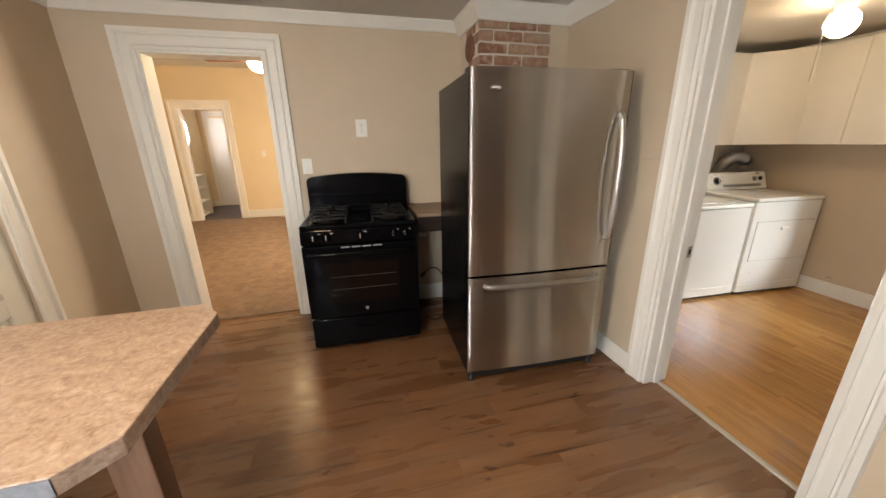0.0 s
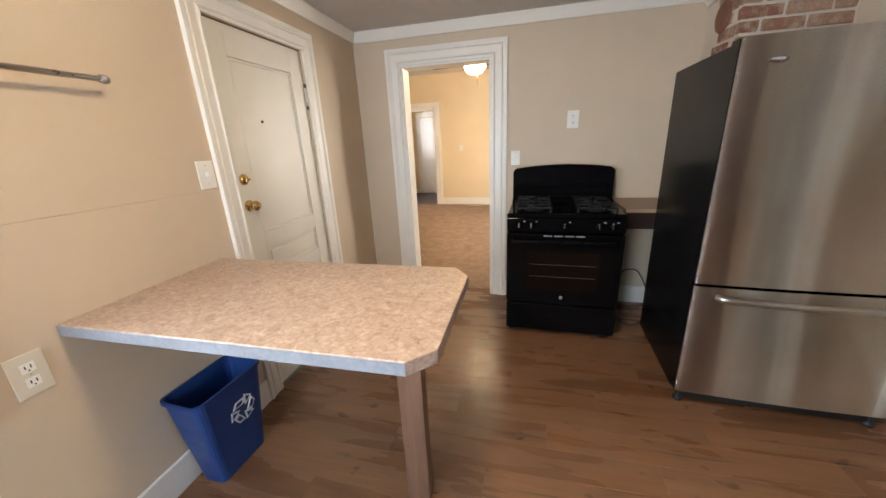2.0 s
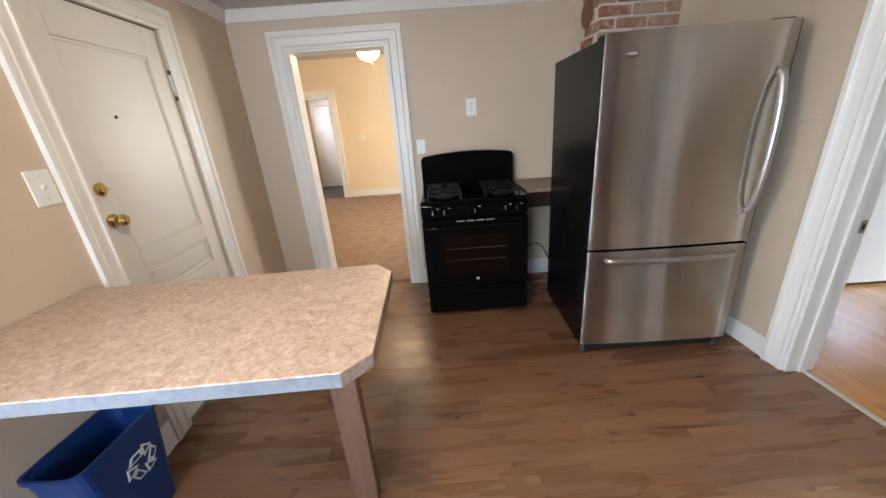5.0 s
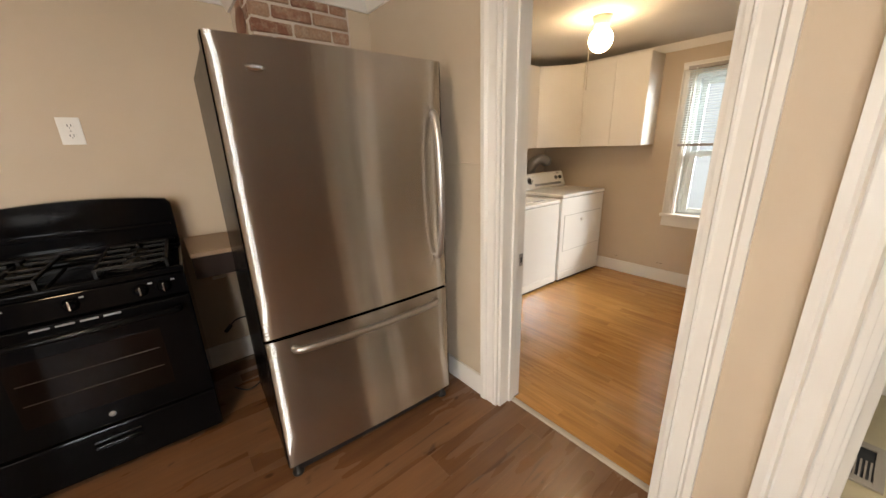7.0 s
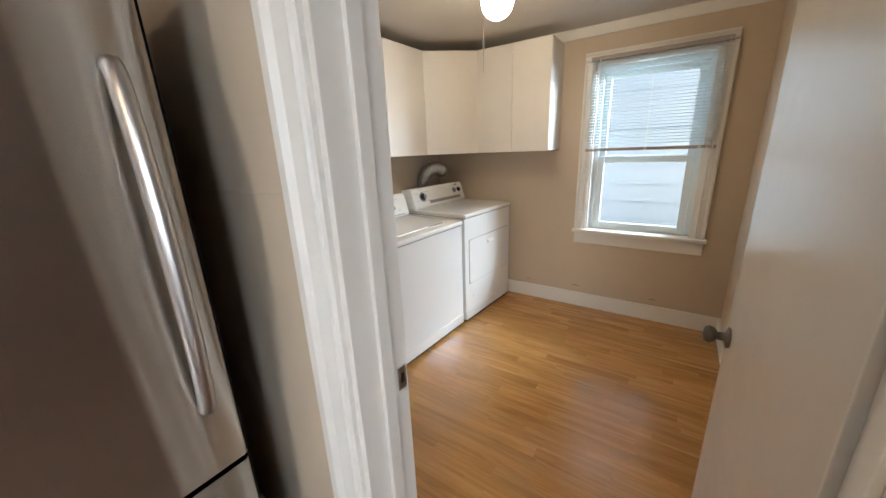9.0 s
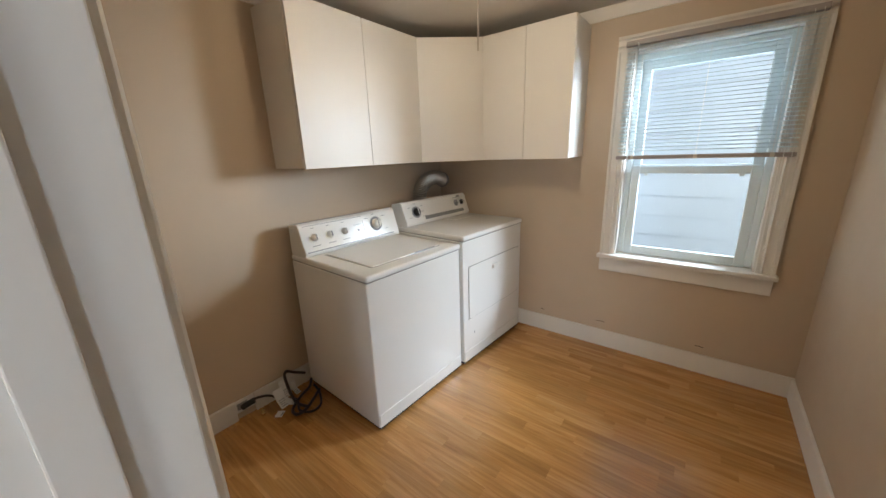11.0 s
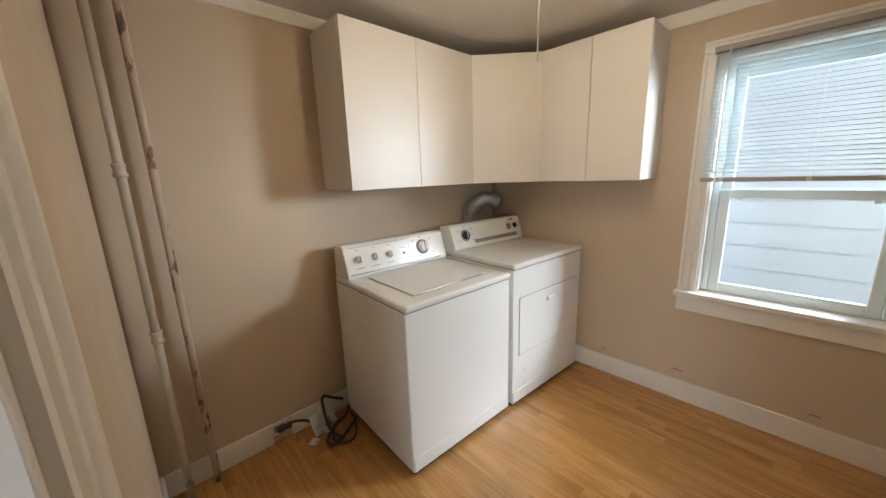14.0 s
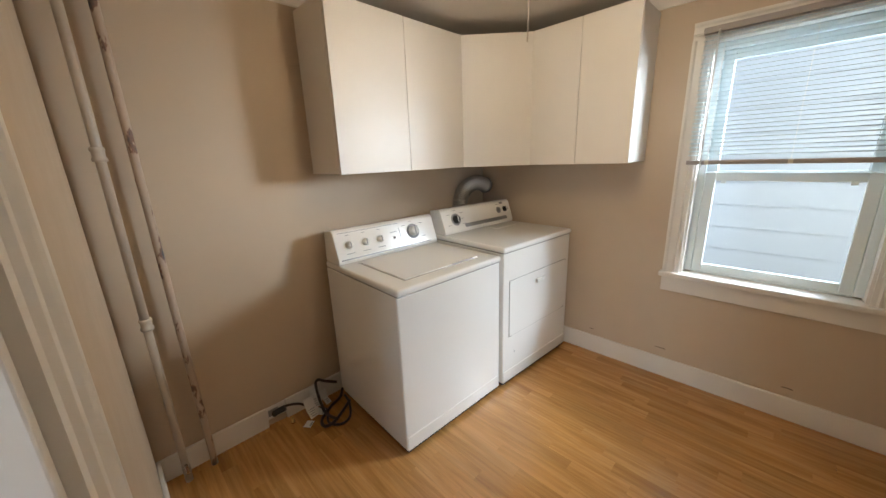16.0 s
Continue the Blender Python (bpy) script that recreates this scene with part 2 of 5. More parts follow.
def make_counter(name, tint):
    m, t, bs = nodes_of(name)
    v = coords(t)
    a = noise_of(t, v, 30.0, 6.0, 0.7, 1.2)
    b = noise_of(t, v, 75.0, 5.0, 0.65, 0.6)
    col = ramp(t, a, (0.32, (0.27, 0.175, 0.125)), (0.47, (0.38, 0.27, 0.205)), (0.56, (0.43, 0.315, 0.245)), (0.70, (0.51, 0.41, 0.34)))
    spk = ramp(t, b, (0.36, (0.55, 0.45, 0.38)), (0.56, (1, 1, 1)))
    t.links.new(mix(t, tint[0], mix(t, 0.5, col, spk, "MULTIPLY"), tint[1]), bs.inputs["Base Color"])
    bs.inputs["Roughness"].default_value = 0.33
    bump(t, bs, b, 0.06, 0.0006)
    return m


def make_carpet():
    m, t, bs = nodes_of("carpet_tan")
    v = coords(t)
    a = noise_of(t, v, 8.0, 6.0, 0.72, 0.3)
    b = noise_of(t, v, 110.0, 3.0, 0.7)
    col = ramp(t, a, (0.34, (0.205, 0.122, 0.071)), (0.5, (0.265, 0.165, 0.099)), (0.66, (0.33, 0.215, 0.135)))
    col = mix(t, 0.6, col, ramp(t, b, (0.35, (0.5, 0.48, 0.46)), (0.65, (1, 1, 1))), "MULTIPLY")
    t.links.new(col, bs.inputs["Base Color"])
    bs.inputs["Roughness"].default_value = 0.95
    bump(t, bs, mix(t, 0.4, b, a), 0.9, 0.012)
    return m


def make_rusty_pipe():
    m, t, bs = nodes_of("peeling_pipe_paint")
    v = coords(t, (14, 14, 5))
    a = noise_of(t, v, 1.6, 4.0, 0.6)
    col = ramp(t, a, (0.0, (0.45, 0.36, 0.28)), (0.55, (0.43, 0.33, 0.25)), (0.58, (0.22, 0.12, 0.08)), (0.67, (0.07, 0.065, 0.065)))
    t.links.new(col, bs.inputs["Base Color"])
    bs.inputs["Roughness"].default_value = 0.6
    bump(t, bs, a, 0.5, 0.003)
    return m


def make_glass():
    m, t, bs = nodes_of("window_glass")
    bs.inputs["Transmission Weight"].default_value = 1.0
    bs.inputs["Roughness"].default_value = 0.0
    bs.inputs["IOR"].default_value = 1.02
    bs.inputs["Base Color"].default_value = (0.97, 0.99, 1.0, 1)
    return m


def make_brick():
    m, t, bs = nodes_of("brick_red")
    v = coords(t, (1, 1, 1), True)
    a = noise_of(t, v, 14.0, 5.0, 0.65)
    b = noise_of(t, v, 90.0, 4.0, 0.65)
    info = t.nodes.new("ShaderNodeObjectInfo")
    tone = ramp(t, info.outputs["Random"], (0.0, (0.20, 0.080, 0.050)), (0.4, (0.27, 0.120, 0.075)), (0.7, (0.32, 0.165, 0.105)), (1.0, (0.37, 0.23, 0.15)))
    smear = ramp(t, a, (0.44, (0, 0, 0)), (0.62, (1, 1, 1)))
    col = mix(t, smear, tone, (0.40, 0.28, 0.20))
    col = mix(t, 0.5, col, ramp(t, b, (0.35, (0.55, 0.5, 0.48)), (0.6, (1, 1, 1))), "MULTIPLY")
    t.links.new(col, bs.inputs["Base Color"])
    bs.inputs["Roughness"].default_value = 0.9
    bump(t, bs, b, 0.8, 0.003)
    return m


BRICK = make_brick()
COUNTER_EDGE = make_counter("counter_edge_laminate", (0.70, (0.12, 0.165, 0.215)))
STEEL, COUNTER, CARPET, RUSTY, GLASS, BLADE = make_steel(), make_counter("counter_laminate", (0.0, (0.5, 0.5, 0.5))), make_carpet(), make_rusty_pipe(), make_glass(), blade_wood()
GLOBE = glowing("globe_glow", (1.0, 0.80, 0.53), 58)
KITCHEN_GLOW = glowing("kitchen_lamp_glow", (1.0, 0.78, 0.51), 150)
BOWL = glowing("fan_bowl_glow", (1.0, 0.76, 0.42), 75)
DAYLIGHT = glowing("daylight_pane", (0.88, 0.91, 1.0), 20)


# ---- building helpers ----
def box(x0, x1, y0, y1, z0, z1, bevel=0.0, seg=2, bm=None):
    bm = bm or bmesh.new()
    r = bmesh.ops.create_cube(bm, size=1.0)
    vs = r["verts"]
    for v in vs:
        v.co = Vector(((x0 + x1) / 2 + v.co.x * (x1 - x0), (y0 + y1) / 2 + v.co.y * (y1 - y0), (z0 + z1) / 2 + v.co.z * (z1 - z0)))
    if bevel:
        es = list({e for v in vs for e in v.link_edges})
        bmesh.ops.bevel(bm, geom=es, offset=bevel, segments=seg, profile=0.5, affect="EDGES")
    return bm


def boxes(*rows, bevel=0.0):
    bm = bmesh.new()
    for r in rows:
        box(*r, bevel=bevel, bm=bm)
    return bm


def prism(points, axis, a, b, bevel=0.0, bm=None):
    """A polygon (pairs in the two other axes, in x y z order) drawn out along axis from a to b."""
    bm = bm or bmesh.new()

    def at(p, w):
        c = [p[0], p[1]]
        c.insert(axis, w)
        return bm.verts.new(c)
    lo, hi = [at(p, a) for p in points], [at(p, b) for p in points]
    n = len(points)
    fs = [bm.faces.new(lo), bm.faces.new(hi[::-1])]
    for i in range(n):
        fs.append(bm.faces.new((lo[i], hi[i], hi[(i + 1) % n], lo[(i + 1) % n])))
    bmesh.ops.recalc_face_normals(bm, faces=fs)
    if bevel:
        bmesh.ops.bevel(bm, geom=list({e for f in fs for e in f.edges}), offset=bevel, segments=2, profile=0.5, affect="EDGES")
    return bm


def rounded(a0, a1, b0, b1, r, n=5):
    """The outline of a rectangle with rounded corners, as pairs."""
    out = []
    for ca, cb, start in ((a1 - r, b1 - r, 0), (a0 + r, b1 - r, 90), (a0 + r, b0 + r, 180), (a1 - r, b0 + r, 270)):
        for i in range(n):
            q = radians(start + 90 * i / (n - 1))
            out.append((ca + r * math.cos(q), cb + r * math.sin(q)))
    return out


def lathe(profile, axis=2, at=(0, 0, 0), seg=24, bm=None):
    """Turn (radius, height) pairs round an axis."""
    bm = bm or bmesh.new()
    rings = []
    for r, h in profile:
        ring = []
        for i in range(seg):
            a = 2 * math.pi * i / seg
            c = [r * math.cos(a), r * math.sin(a)]
            if axis == 1:
                c = [c[1], c[0]]
            c.insert(axis, h)
            ring.append(bm.verts.new(Vector(c) + Vector(at)))
        rings.append(ring)
    fs = [bm.faces.new(rings[0][::-1]), bm.faces.new(rings[-1])]
    for lo, hi in zip(rings, rings[1:]):
        for i in range(seg):
            f = bm.faces.new((lo[i], lo[(i + 1) % seg], hi[(i + 1) % seg], hi[i]))
            f.smooth = True
            fs.append(f)
    bmesh.ops.recalc_face_normals(bm, faces=fs)
    return bm


def tube(points, radius, seg=10, bm=None, flat=1.0, ripple=0.0):
    """A round bar along a smooth line through the points."""
    bm = bm or bmesh.new()
    pts = [Vector(p) for p in points]
    line = []
    for i in range(len(pts) - 1):
        p0, p1, p2, p3 = pts[max(i - 1, 0)], pts[i], pts[i + 1], pts[min(i + 2, len(pts) - 1)]
        steps = 6 if len(pts) > 2 else 1
        if ripple:
            steps = 18
        for k in range(steps):
            u = k / steps
            line.append(0.5 * (2 * p1 + (p2 - p0) * u + (2 * p0 - 5 * p1 + 4 * p2 - p3) * u * u + (3 * p1 - p0 - 3 * p2 + p3) * u ** 3))
    line.append(pts[-1])
    rings, up = [], None
    for i, p in enumerate(line):
        d = (line[min(i + 1, len(line) - 1)] - line[max(i - 1, 0)]).normalized()
        if up is None:
            up = d.orthogonal().normalized()
        up = (up - d * up.dot(d)).normalized()
        side = d.cross(up)
        r = radius * (1 + (ripple if i % 2 else -ripple))
        rings.append([bm.verts.new(p + (math.cos(a) * up + math.sin(a) * side * flat) * r) for a in [2 * math.pi * j / seg for j in range(seg)]])
    fs = [bm.faces.new(rings[0][::-1]), bm.faces.new(rings[-1])]
    for lo, hi in zip(rings, rings[1:]):
        for j in range(seg):
            f = bm.faces.new((lo[j], lo[(j + 1) % seg], hi[(j + 1) % seg], hi[j]))
            f.smooth = not ripple
            fs.append(f)
    bmesh.ops.recalc_face_normals(bm, faces=fs)
    return bm


def mesh_of(name, bm, material):
    me = bpy.data.meshes.new(name)
    bm.to_mesh(me)
    bm.free()
    me.materials.append(material)
    return me


def part(name, bm, material, parent, label=""):
    ob = new(name, mesh_of(name, bm, material))
    ob.parent = parent
    return tagged(ob, label)


def solid(name, bm, material, label, category, kind="", group=""):
    return tagged(new(name, mesh_of(name, bm, material)), label, category, group, kind)


def thing(name, m, label, category, group="", kind=""):
    ob = new(name)
    ob.empty_display_size = 0.1
    ob.matrix_world = m
    return tagged(ob, label, category, group, kind)


def wall(name, across, p0, p1, u0, u1, z0, z1, openings, material, label):
    """A wall of thickness p0..p1 across x (0) or y (1), along u0..u1, with openings (ua, ub, za, zb) cut through."""
    us = sorted({u0, u1, *[v for o in openings for v in o[:2]]})
    zs = sorted({z0, z1, *[v for o in openings for v in o[2:]]})
    bm = bmesh.new()
    for ua, ub in zip(us, us[1:]):
        run = None
        cells = []
        for za, zb in zip(zs, zs[1:]):
            mu, mz = (ua + ub) / 2, (za + zb) / 2
            if any(o[0] < mu < o[1] and o[2] < mz < o[3] for o in openings):
                run = None
                continue
            if run:
                run[1] = zb
            else:
                run = [za, zb]
                cells.append(run)
        for za, zb in cells:
            if across == 0:
                box(p0, p1, ua, ub, za, zb, bm=bm)
            else:
                box(ua, ub, p0, p1, za, zb, bm=bm)
    return solid(name, bm, material, label, "wall", "structure")


def casing(name, across, face, out, u0, u1, ztop, width, label, z0=0.0, depth=0.022, mat=None):
    """Door trim on one face of a wall: two uprights and a head, each a board with a raised backband and bead. out: +1 or -1, the way it stands proud."""
    top = thing(name, pose(0, 0, 0), label, "door trim", kind="structure")
    mat = mat or TRIM

    def profile(w):
        steps = [(0, 0), (0, 0.55), (0.12, 0.62), (0.16, 0.85), (0.22, 0.62), (0.30, 0.58), (0.62, 0.70), (0.66, 0.92), (0.72, 0.70), (0.80, 1.0), (1.0, 1.0), (1.0, 0)]
        return [(a * w, b * depth) for a, b in steps]

    def upright(u, sign, za, zb):
        pts = []
        for a, b in profile(width):
            uu, pp = u + sign * a, face + out * b
            pts.append((pp, uu) if across == 0 else (uu, pp))
        bm = prism(pts, 2, za, zb)
        for v in bm.verts:
            if abs(v.co.z - zb) < 1e-5:
                v.co.z += abs(v.co[1 - across] - u)
        return bm
    part("side_casing", upright(u0, -1, z0, ztop), mat, top)
    part("side_casing", upright(u1, 1, z0, ztop), mat, top)
    pts = []
    for a, b in profile(width):
        zz, pp = ztop + a, face + out * b
        pts.append((pp, zz))
    bm = prism(pts, 1 - across, u0, u1)
    for v in bm.verts:
        v.co[1 - across] += (v.co.z - ztop) * (1 if abs(v.co[1 - across] - u1) < 1e-5 else -1)
    part("head_casing", bm, mat, top)
    return top


def skirting(name, across, face, out, runs, height=0.13, depth=0.016, z0=0.0, mat=None):
    bm = bmesh.new()
    lo, hi = sorted((face, face + out * depth))
    for ua, ub in runs:
        r = (lo, hi, ua, ub, z0, z0 + height) if across == 0 else (ua, ub, lo, hi, z0, z0 + height)
        box(*r, bevel=0.004, bm=bm)
    return solid(name, bm, mat or TRIM, "white painted wooden baseboard along the wall", "baseboard", "structure")


def crown(name, across, face, out, u0, u1, zb, zt, depth=0.07, mat=None, mitre=(0, 0)):
    """Moulding between wall and ceiling. mitre: 1 where an end runs on round an outer corner."""
    p = [(0, zb), (0.014, zb), (0.018, zb + 0.012), (depth, zt - 0.012), (depth, zt), (0, zt)]
    pts = [(face + out * a, z) for a, z in p]
    bm = prism(pts, 1 if across == 0 else 0, u0, u1)
    k = 1 if across == 0 else 0
    for v in bm.verts:
        a = abs(v.co[across] - face)
        v.co[k] += mitre[1] * a if abs(v.co[k] - u1) < 1e-5 else -mitre[0] * a
    return solid(name, bm, mat or TRIM, "white painted crown moulding under the ceiling", "crown moulding", "structure")


# ---- large structure ----
KX0, KX1, KY0, KY1, KZ = -1.522, 1.765, -1.65, 3.055, 2.30   # kitchen
LX0, LX1, LY0, LY1, LZ = 1.925, 4.337, 0.60, 3.065, 2.21    # laundry
VX0, VX1, VY0, VY1, VZ = -3.45, 1.10, 3.205, 7.71, 2.75    # living room
HX0, HX1, HY0, HY1 = -3.12, -1.30, 7.85, 9.55              # entry hall
BX0, BX1, BY0, BY1 = 1.925, 3.42, -1.2, 0.48                 # bathroom

KD = (1.53, 2.285, 0.0, 2.02)          # door in the kitchen's west wall
KW = (-0.50, 0.41, 0.795, 1.95)          # window in the kitchen's west wall
LD = (-1.117, -0.363, 0.0, 2.025)         # doorway to the living room
LDY = (0.738, 1.527, 0.0, 2.02)         # doorway to the laundry
BD = (-0.40, 0.385, 0.0, 2.02)          # doorway to the bathroom
SW = (-1.43, -0.63, 0.85, 2.05)           # window in the kitchen's south wall
LW = (0.862, 1.588, 0.70, 1.950)        # laundry window

wall("wall_west", 0, KX0 - 0.14, KX0, KY0 - 0.14, KY1, 0, KZ, [KD, KW], WALL, "tan painted kitchen wall with a door and a window")
wall("wall_south", 1, KY0 - 0.14, KY0, KX0, KX1, 0, KZ, [SW], WALL, "tan painted kitchen wall with a window")
wall("wall_north", 1, KY1, VY0 - 0.004, VX0, KX1, 0, VZ, [LD], WALL, "tan painted wall with a doorway to the carpeted room")
wall("wall_partition", 0, KX1, LX0, KY0 - 0.14, KY1, 0, KZ, [LDY, BD], WALL, "tan painted partition wall with two doorways")
wall("wall_laundry_north", 1, LY1, LY1 + 0.14, KX1 + 0.002, LX1 + 0.16, 0, KZ, [], WALL, "tan painted laundry wall behind the machines")
wall("wall_laundry_east", 0, LX1, LX1 + 0.16, BY0, LY1, 0, KZ, [LW], WALL, "tan painted laundry wall with a window")
wall("wall_laundry_south", 1, BY1 + 0.002, LY0, LX0, LX1, 0, KZ, [], WALL, "tan painted wall behind the open laundry door")
wall("wall_bath_east", 0, BX1, BX1 + 0.1, BY0, BY1, 0, KZ, [(-0.80, -0.10, 1.10, 2.0)], WALL_GREY, "grey painted bathroom wall")
wall("wall_bath_south", 1, BY0 - 0.1, BY0, BX0, BX1 + 0.1, 0, KZ, [], WALL_GREY, "grey painted bathroom wall")
wall("wall_bath_north", 1, BY1 - 0.012, BY1, BX0 + 0.002, BX1, 0, KZ, [], WALL_GREY, "grey painted bathroom wall")
wall("wall_living_lining", 1, VY0 - 0.004, VY0, VX0, VX1, 0, VZ, [LD], WALL_LIVING, "warm beige wall of the carpeted room")
wall("wall_living_west", 0, VX0 - 0.1, VX0, VY0, VY1, 0, VZ, [], WALL_LIVING, "warm beige wall of the carpeted room")
VW = (4.8, 6.0, 0.8, 2.15)
wall("wall_living_east", 0, VX1, VX1 + 0.1, VY0, VY1, 0, VZ, [VW], WALL_LIVING, "warm beige wall of the carpeted room")
FD = (-2.775, -2.035, 0.0, 2.075)         # far doorway
wall("wall_living_north", 1, VY1, HY0, VX0 - 0.1, VX1 + 0.1, 0, VZ, [FD], WALL_LIVING, "warm beige wall with a cased doorway")
HW = (8.09, 8.91, 1.27, 2.09)
wall("wall_hall_west", 0, HX0 - 0.1, HX0, HY0, HY1, 0, 2.6, [HW], WALL_LIVING, "warm beige hall wall with a window")
wall("wall_hall_east", 0, HX1, HX1 + 0.1, HY0, HY1, 0, 2.6, [], WALL_LIVING, "warm beige hall wall")
wall("wall_hall_north", 1, HY1, HY1 + 0.1, HX0 - 0.1, HX1 + 0.1, 0, 2.6, [], WALL_LIVING, "warm beige hall wall with a white door")

solid("ceiling", box(KX0 - 0.14, LX0 - 0.05, KY0 - 0.14, KY1, KZ, KZ + 0.06), CEILING, "off-white painted kitchen ceiling", "ceiling", "structure")
solid("ceiling_laundry", box(LX0, LX1, LY0, LY1, LZ, LZ + 0.06), CEILING, "off-white painted laundry ceiling", "ceiling", "structure")
solid("ceiling_bath", box(BX0, BX1, BY0, BY1, 2.29, 2.35), CEILING, "off-white bathroom ceiling", "ceiling", "structure")
solid("ceiling_living", box(VX0, VX1, VY0, VY1, VZ, VZ + 0.06), CEILING, "off-white ceiling over the carpeted room", "ceiling", "structure")
solid("ceiling_hall", box(HX0, HX1, HY0, HY1, 2.6, 2.66), CEILING, "off-white hall ceiling", "ceiling", "structure")

# ground outside and the neighbour's clapboard wall
solid("ground", box(-400, 400, -400, 400, -0.75, -0.65), OUTSIDE, "bare ground around the house", "ground", "structure")
house = thing("neighbour_house", pose(6.35, 1.2, -0.65), "white clapboard wall of the neighbouring house, tinted blue for skylight", "house")
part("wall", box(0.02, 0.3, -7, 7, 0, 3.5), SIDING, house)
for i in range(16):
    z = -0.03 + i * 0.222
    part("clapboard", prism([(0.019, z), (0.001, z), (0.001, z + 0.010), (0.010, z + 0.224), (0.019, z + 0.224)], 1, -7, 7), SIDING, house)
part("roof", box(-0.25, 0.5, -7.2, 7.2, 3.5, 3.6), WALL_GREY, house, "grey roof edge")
solid("floor_slab", boxes((KX0 - 0.1, LX1 + 0.1, KY0 - 0.1, LY1, -0.3, -0.012), (VX0, VX1, KY1, HY1, -0.3, -0.012)), OUTSIDE, "bare sub-floor under the boards", "floor", "structure")

# floors that are not laid in boards
solid("carpet", box(VX0, VX1, KY1 + 0.075, VY1, -0.01, 0.012, 0.005), CARPET, "tan cut-pile carpet with trodden patches", "carpet", "structure")
solid("floor_hall", box(HX0, HX1, VY1, HY1, -0.01, 0.004), HALL_CARPET, "dark grey-brown hall floor", "floor", "structure")
solid("floor_bath", box(LX0 - 0.07, BX1, BY0, BY1, -0.01, 0.003), TILE_BATH, "yellowish vinyl bathroom floor", "floor", "structure")

# trim
casing("door_trim_living", 1, KY1, -1, LD[0], LD[1], LD[3], 0.125, "white painted moulded casing round the doorway to the carpeted room")
casing("door_trim_laundry", 0, KX1, -1, LDY[0], LDY[1], LDY[3], 0.108, "white painted moulded casing round the laundry doorway", depth=0.026)
casing("door_trim_laundry_inside", 0, LX0, 1, LDY[0], LDY[1], LDY[3], 0.105, "white painted casing on the laundry side of the doorway")
casing("door_trim_bath", 0, KX1, -1, BD[0], BD[1], BD[3], 0.115, "white painted moulded casing round the bathroom doorway", depth=0.026)
casing("door_trim_west", 0, KX0, 1, KD[0], KD[1], KD[3], 0.11, "cream painted casing round the panelled kitchen door")
casing("door_trim_far", 1, VY1, -1, FD[0], FD[1], FD[3], 0.13, "white painted casing round the far doorway")


def jamb(name, across, p0, p1, o, label, stop=None):
    t = 0.018
    u0, u1, _, zt = o
    rows = [(p0, p1, u0 + 0.0005, u0 + t, 0, zt), (p0, p1, u1 - t, u1 - 0.0005, 0, zt), (p0, p1, u0 + t, u1 - t, zt - t, zt - 0.0005)]
    if stop:
        s0, s1 = stop
        rows += [(s0, s1, u0 + t, u0 + t + 0.012, 0, zt - t), (s0, s1, u1 - t - 0.012, u1 - t, 0, zt - t), (s0, s1, u0 + t + 0.012, u1 - t - 0.012, zt - t - 0.012, zt - t)]
    if across == 1:
        rows = [(c, d, a, b, e, f) for a, b, c, d, e, f in rows]
    top = thing(name, pose(0, 0, 0), label, "door jamb", kind="structure")
    for r, title in zip(rows, ("side_jamb", "side_jamb", "head_jamb", "stop", "stop", "head_stop")):
        part(title, box(*r, bevel=0.002), TRIM, top)
    return top


jamb("jamb_living", 1, KY1 - 0.003, VY0 + 0.003, LD, "glossy white painted lining of the doorway")
jamb("jamb_laundry", 0, KX1 - 0.003, LX0 + 0.003, LDY, "white painted lining of the laundry doorway with a stop", (1.83, 1.868))
jamb("jamb_bath", 0, KX1 - 0.003, LX0 + 0.003, BD, "white painted lining of the bathroom doorway with a stop", (1.80, 1.835))
jamb("jamb_far", 1, VY1 - 0.003, HY0 + 0.003, FD, "white painted lining of the far doorway")

skirting("baseboard_west", 0, KX0, 1, [(KY0, KD[0] - 0.112), (KD[1] + 0.112, KY1)], 0.15)
skirting("baseboard_north", 1, KY1, -1, [(-0.236, 1.08)], 0.15)
skirting("baseboard_partition", 0, KX1, -1, [(1.637, 2.61), (0.502, 0.628)], 0.13)
skirting("baseboard_laundry_north", 1, LY1, -1, [(LX0 + 0.016, 2.40), (2.50, LX1 - 0.016)], 0.12)
skirting("baseboard_laundry_east", 0, LX1, -1, [(LY0, LY1)], 0.128)
skirting("baseboard_laundry_west", 0, LX0, 1, [(1.635, LY1)], 0.12)
skirting("baseboard_laundry_south", 1, LY0, 1, [(LX0 + 0.1, LX1 - 0.016)], 0.12)
skirting("baseboard_living", 1, VY1, -1, [(FD[1] + 0.132, VX1), (VX0, FD[0] - 0.132)], 0.15, z0=0.012)
skirting("baseboard_bath", 0, BX1, -1, [(BY0, BY1 - 0.012)], 0.12)
skirting("baseboard_hall", 1, HY1, -1, [(HX0, -3.012), (-1.968, HX1)], 0.13)

CHX, CHY = 1.085, 2.62      # chimney breast: west side and front
crown("crown_north", 1, KY1, -1, KX0, CHX, 2.226, KZ, 0.045)
crown("crown_west", 0, KX0, 1, KY0, KY1, 2.226, KZ, 0.045)
crown("crown_partition", 0, KX1, -1, KY0, CHY, 2.195, KZ)
crown("crown_chimney_side", 0, CHX, -1, CHY, KY1, 2.195, KZ, mitre=(1, 0))
crown("crown_chimney_front", 1, CHY, -1, CHX, KX1, 2.195, KZ, mitre=(1, 0))
crown("crown_laundry_north", 1, LY1, -1, LX0, LX1, 2.155, LZ, 0.03)
crown("crown_laundry_east", 0, LX1, -1, LY0, LY1, 2.145, LZ, 0.03)

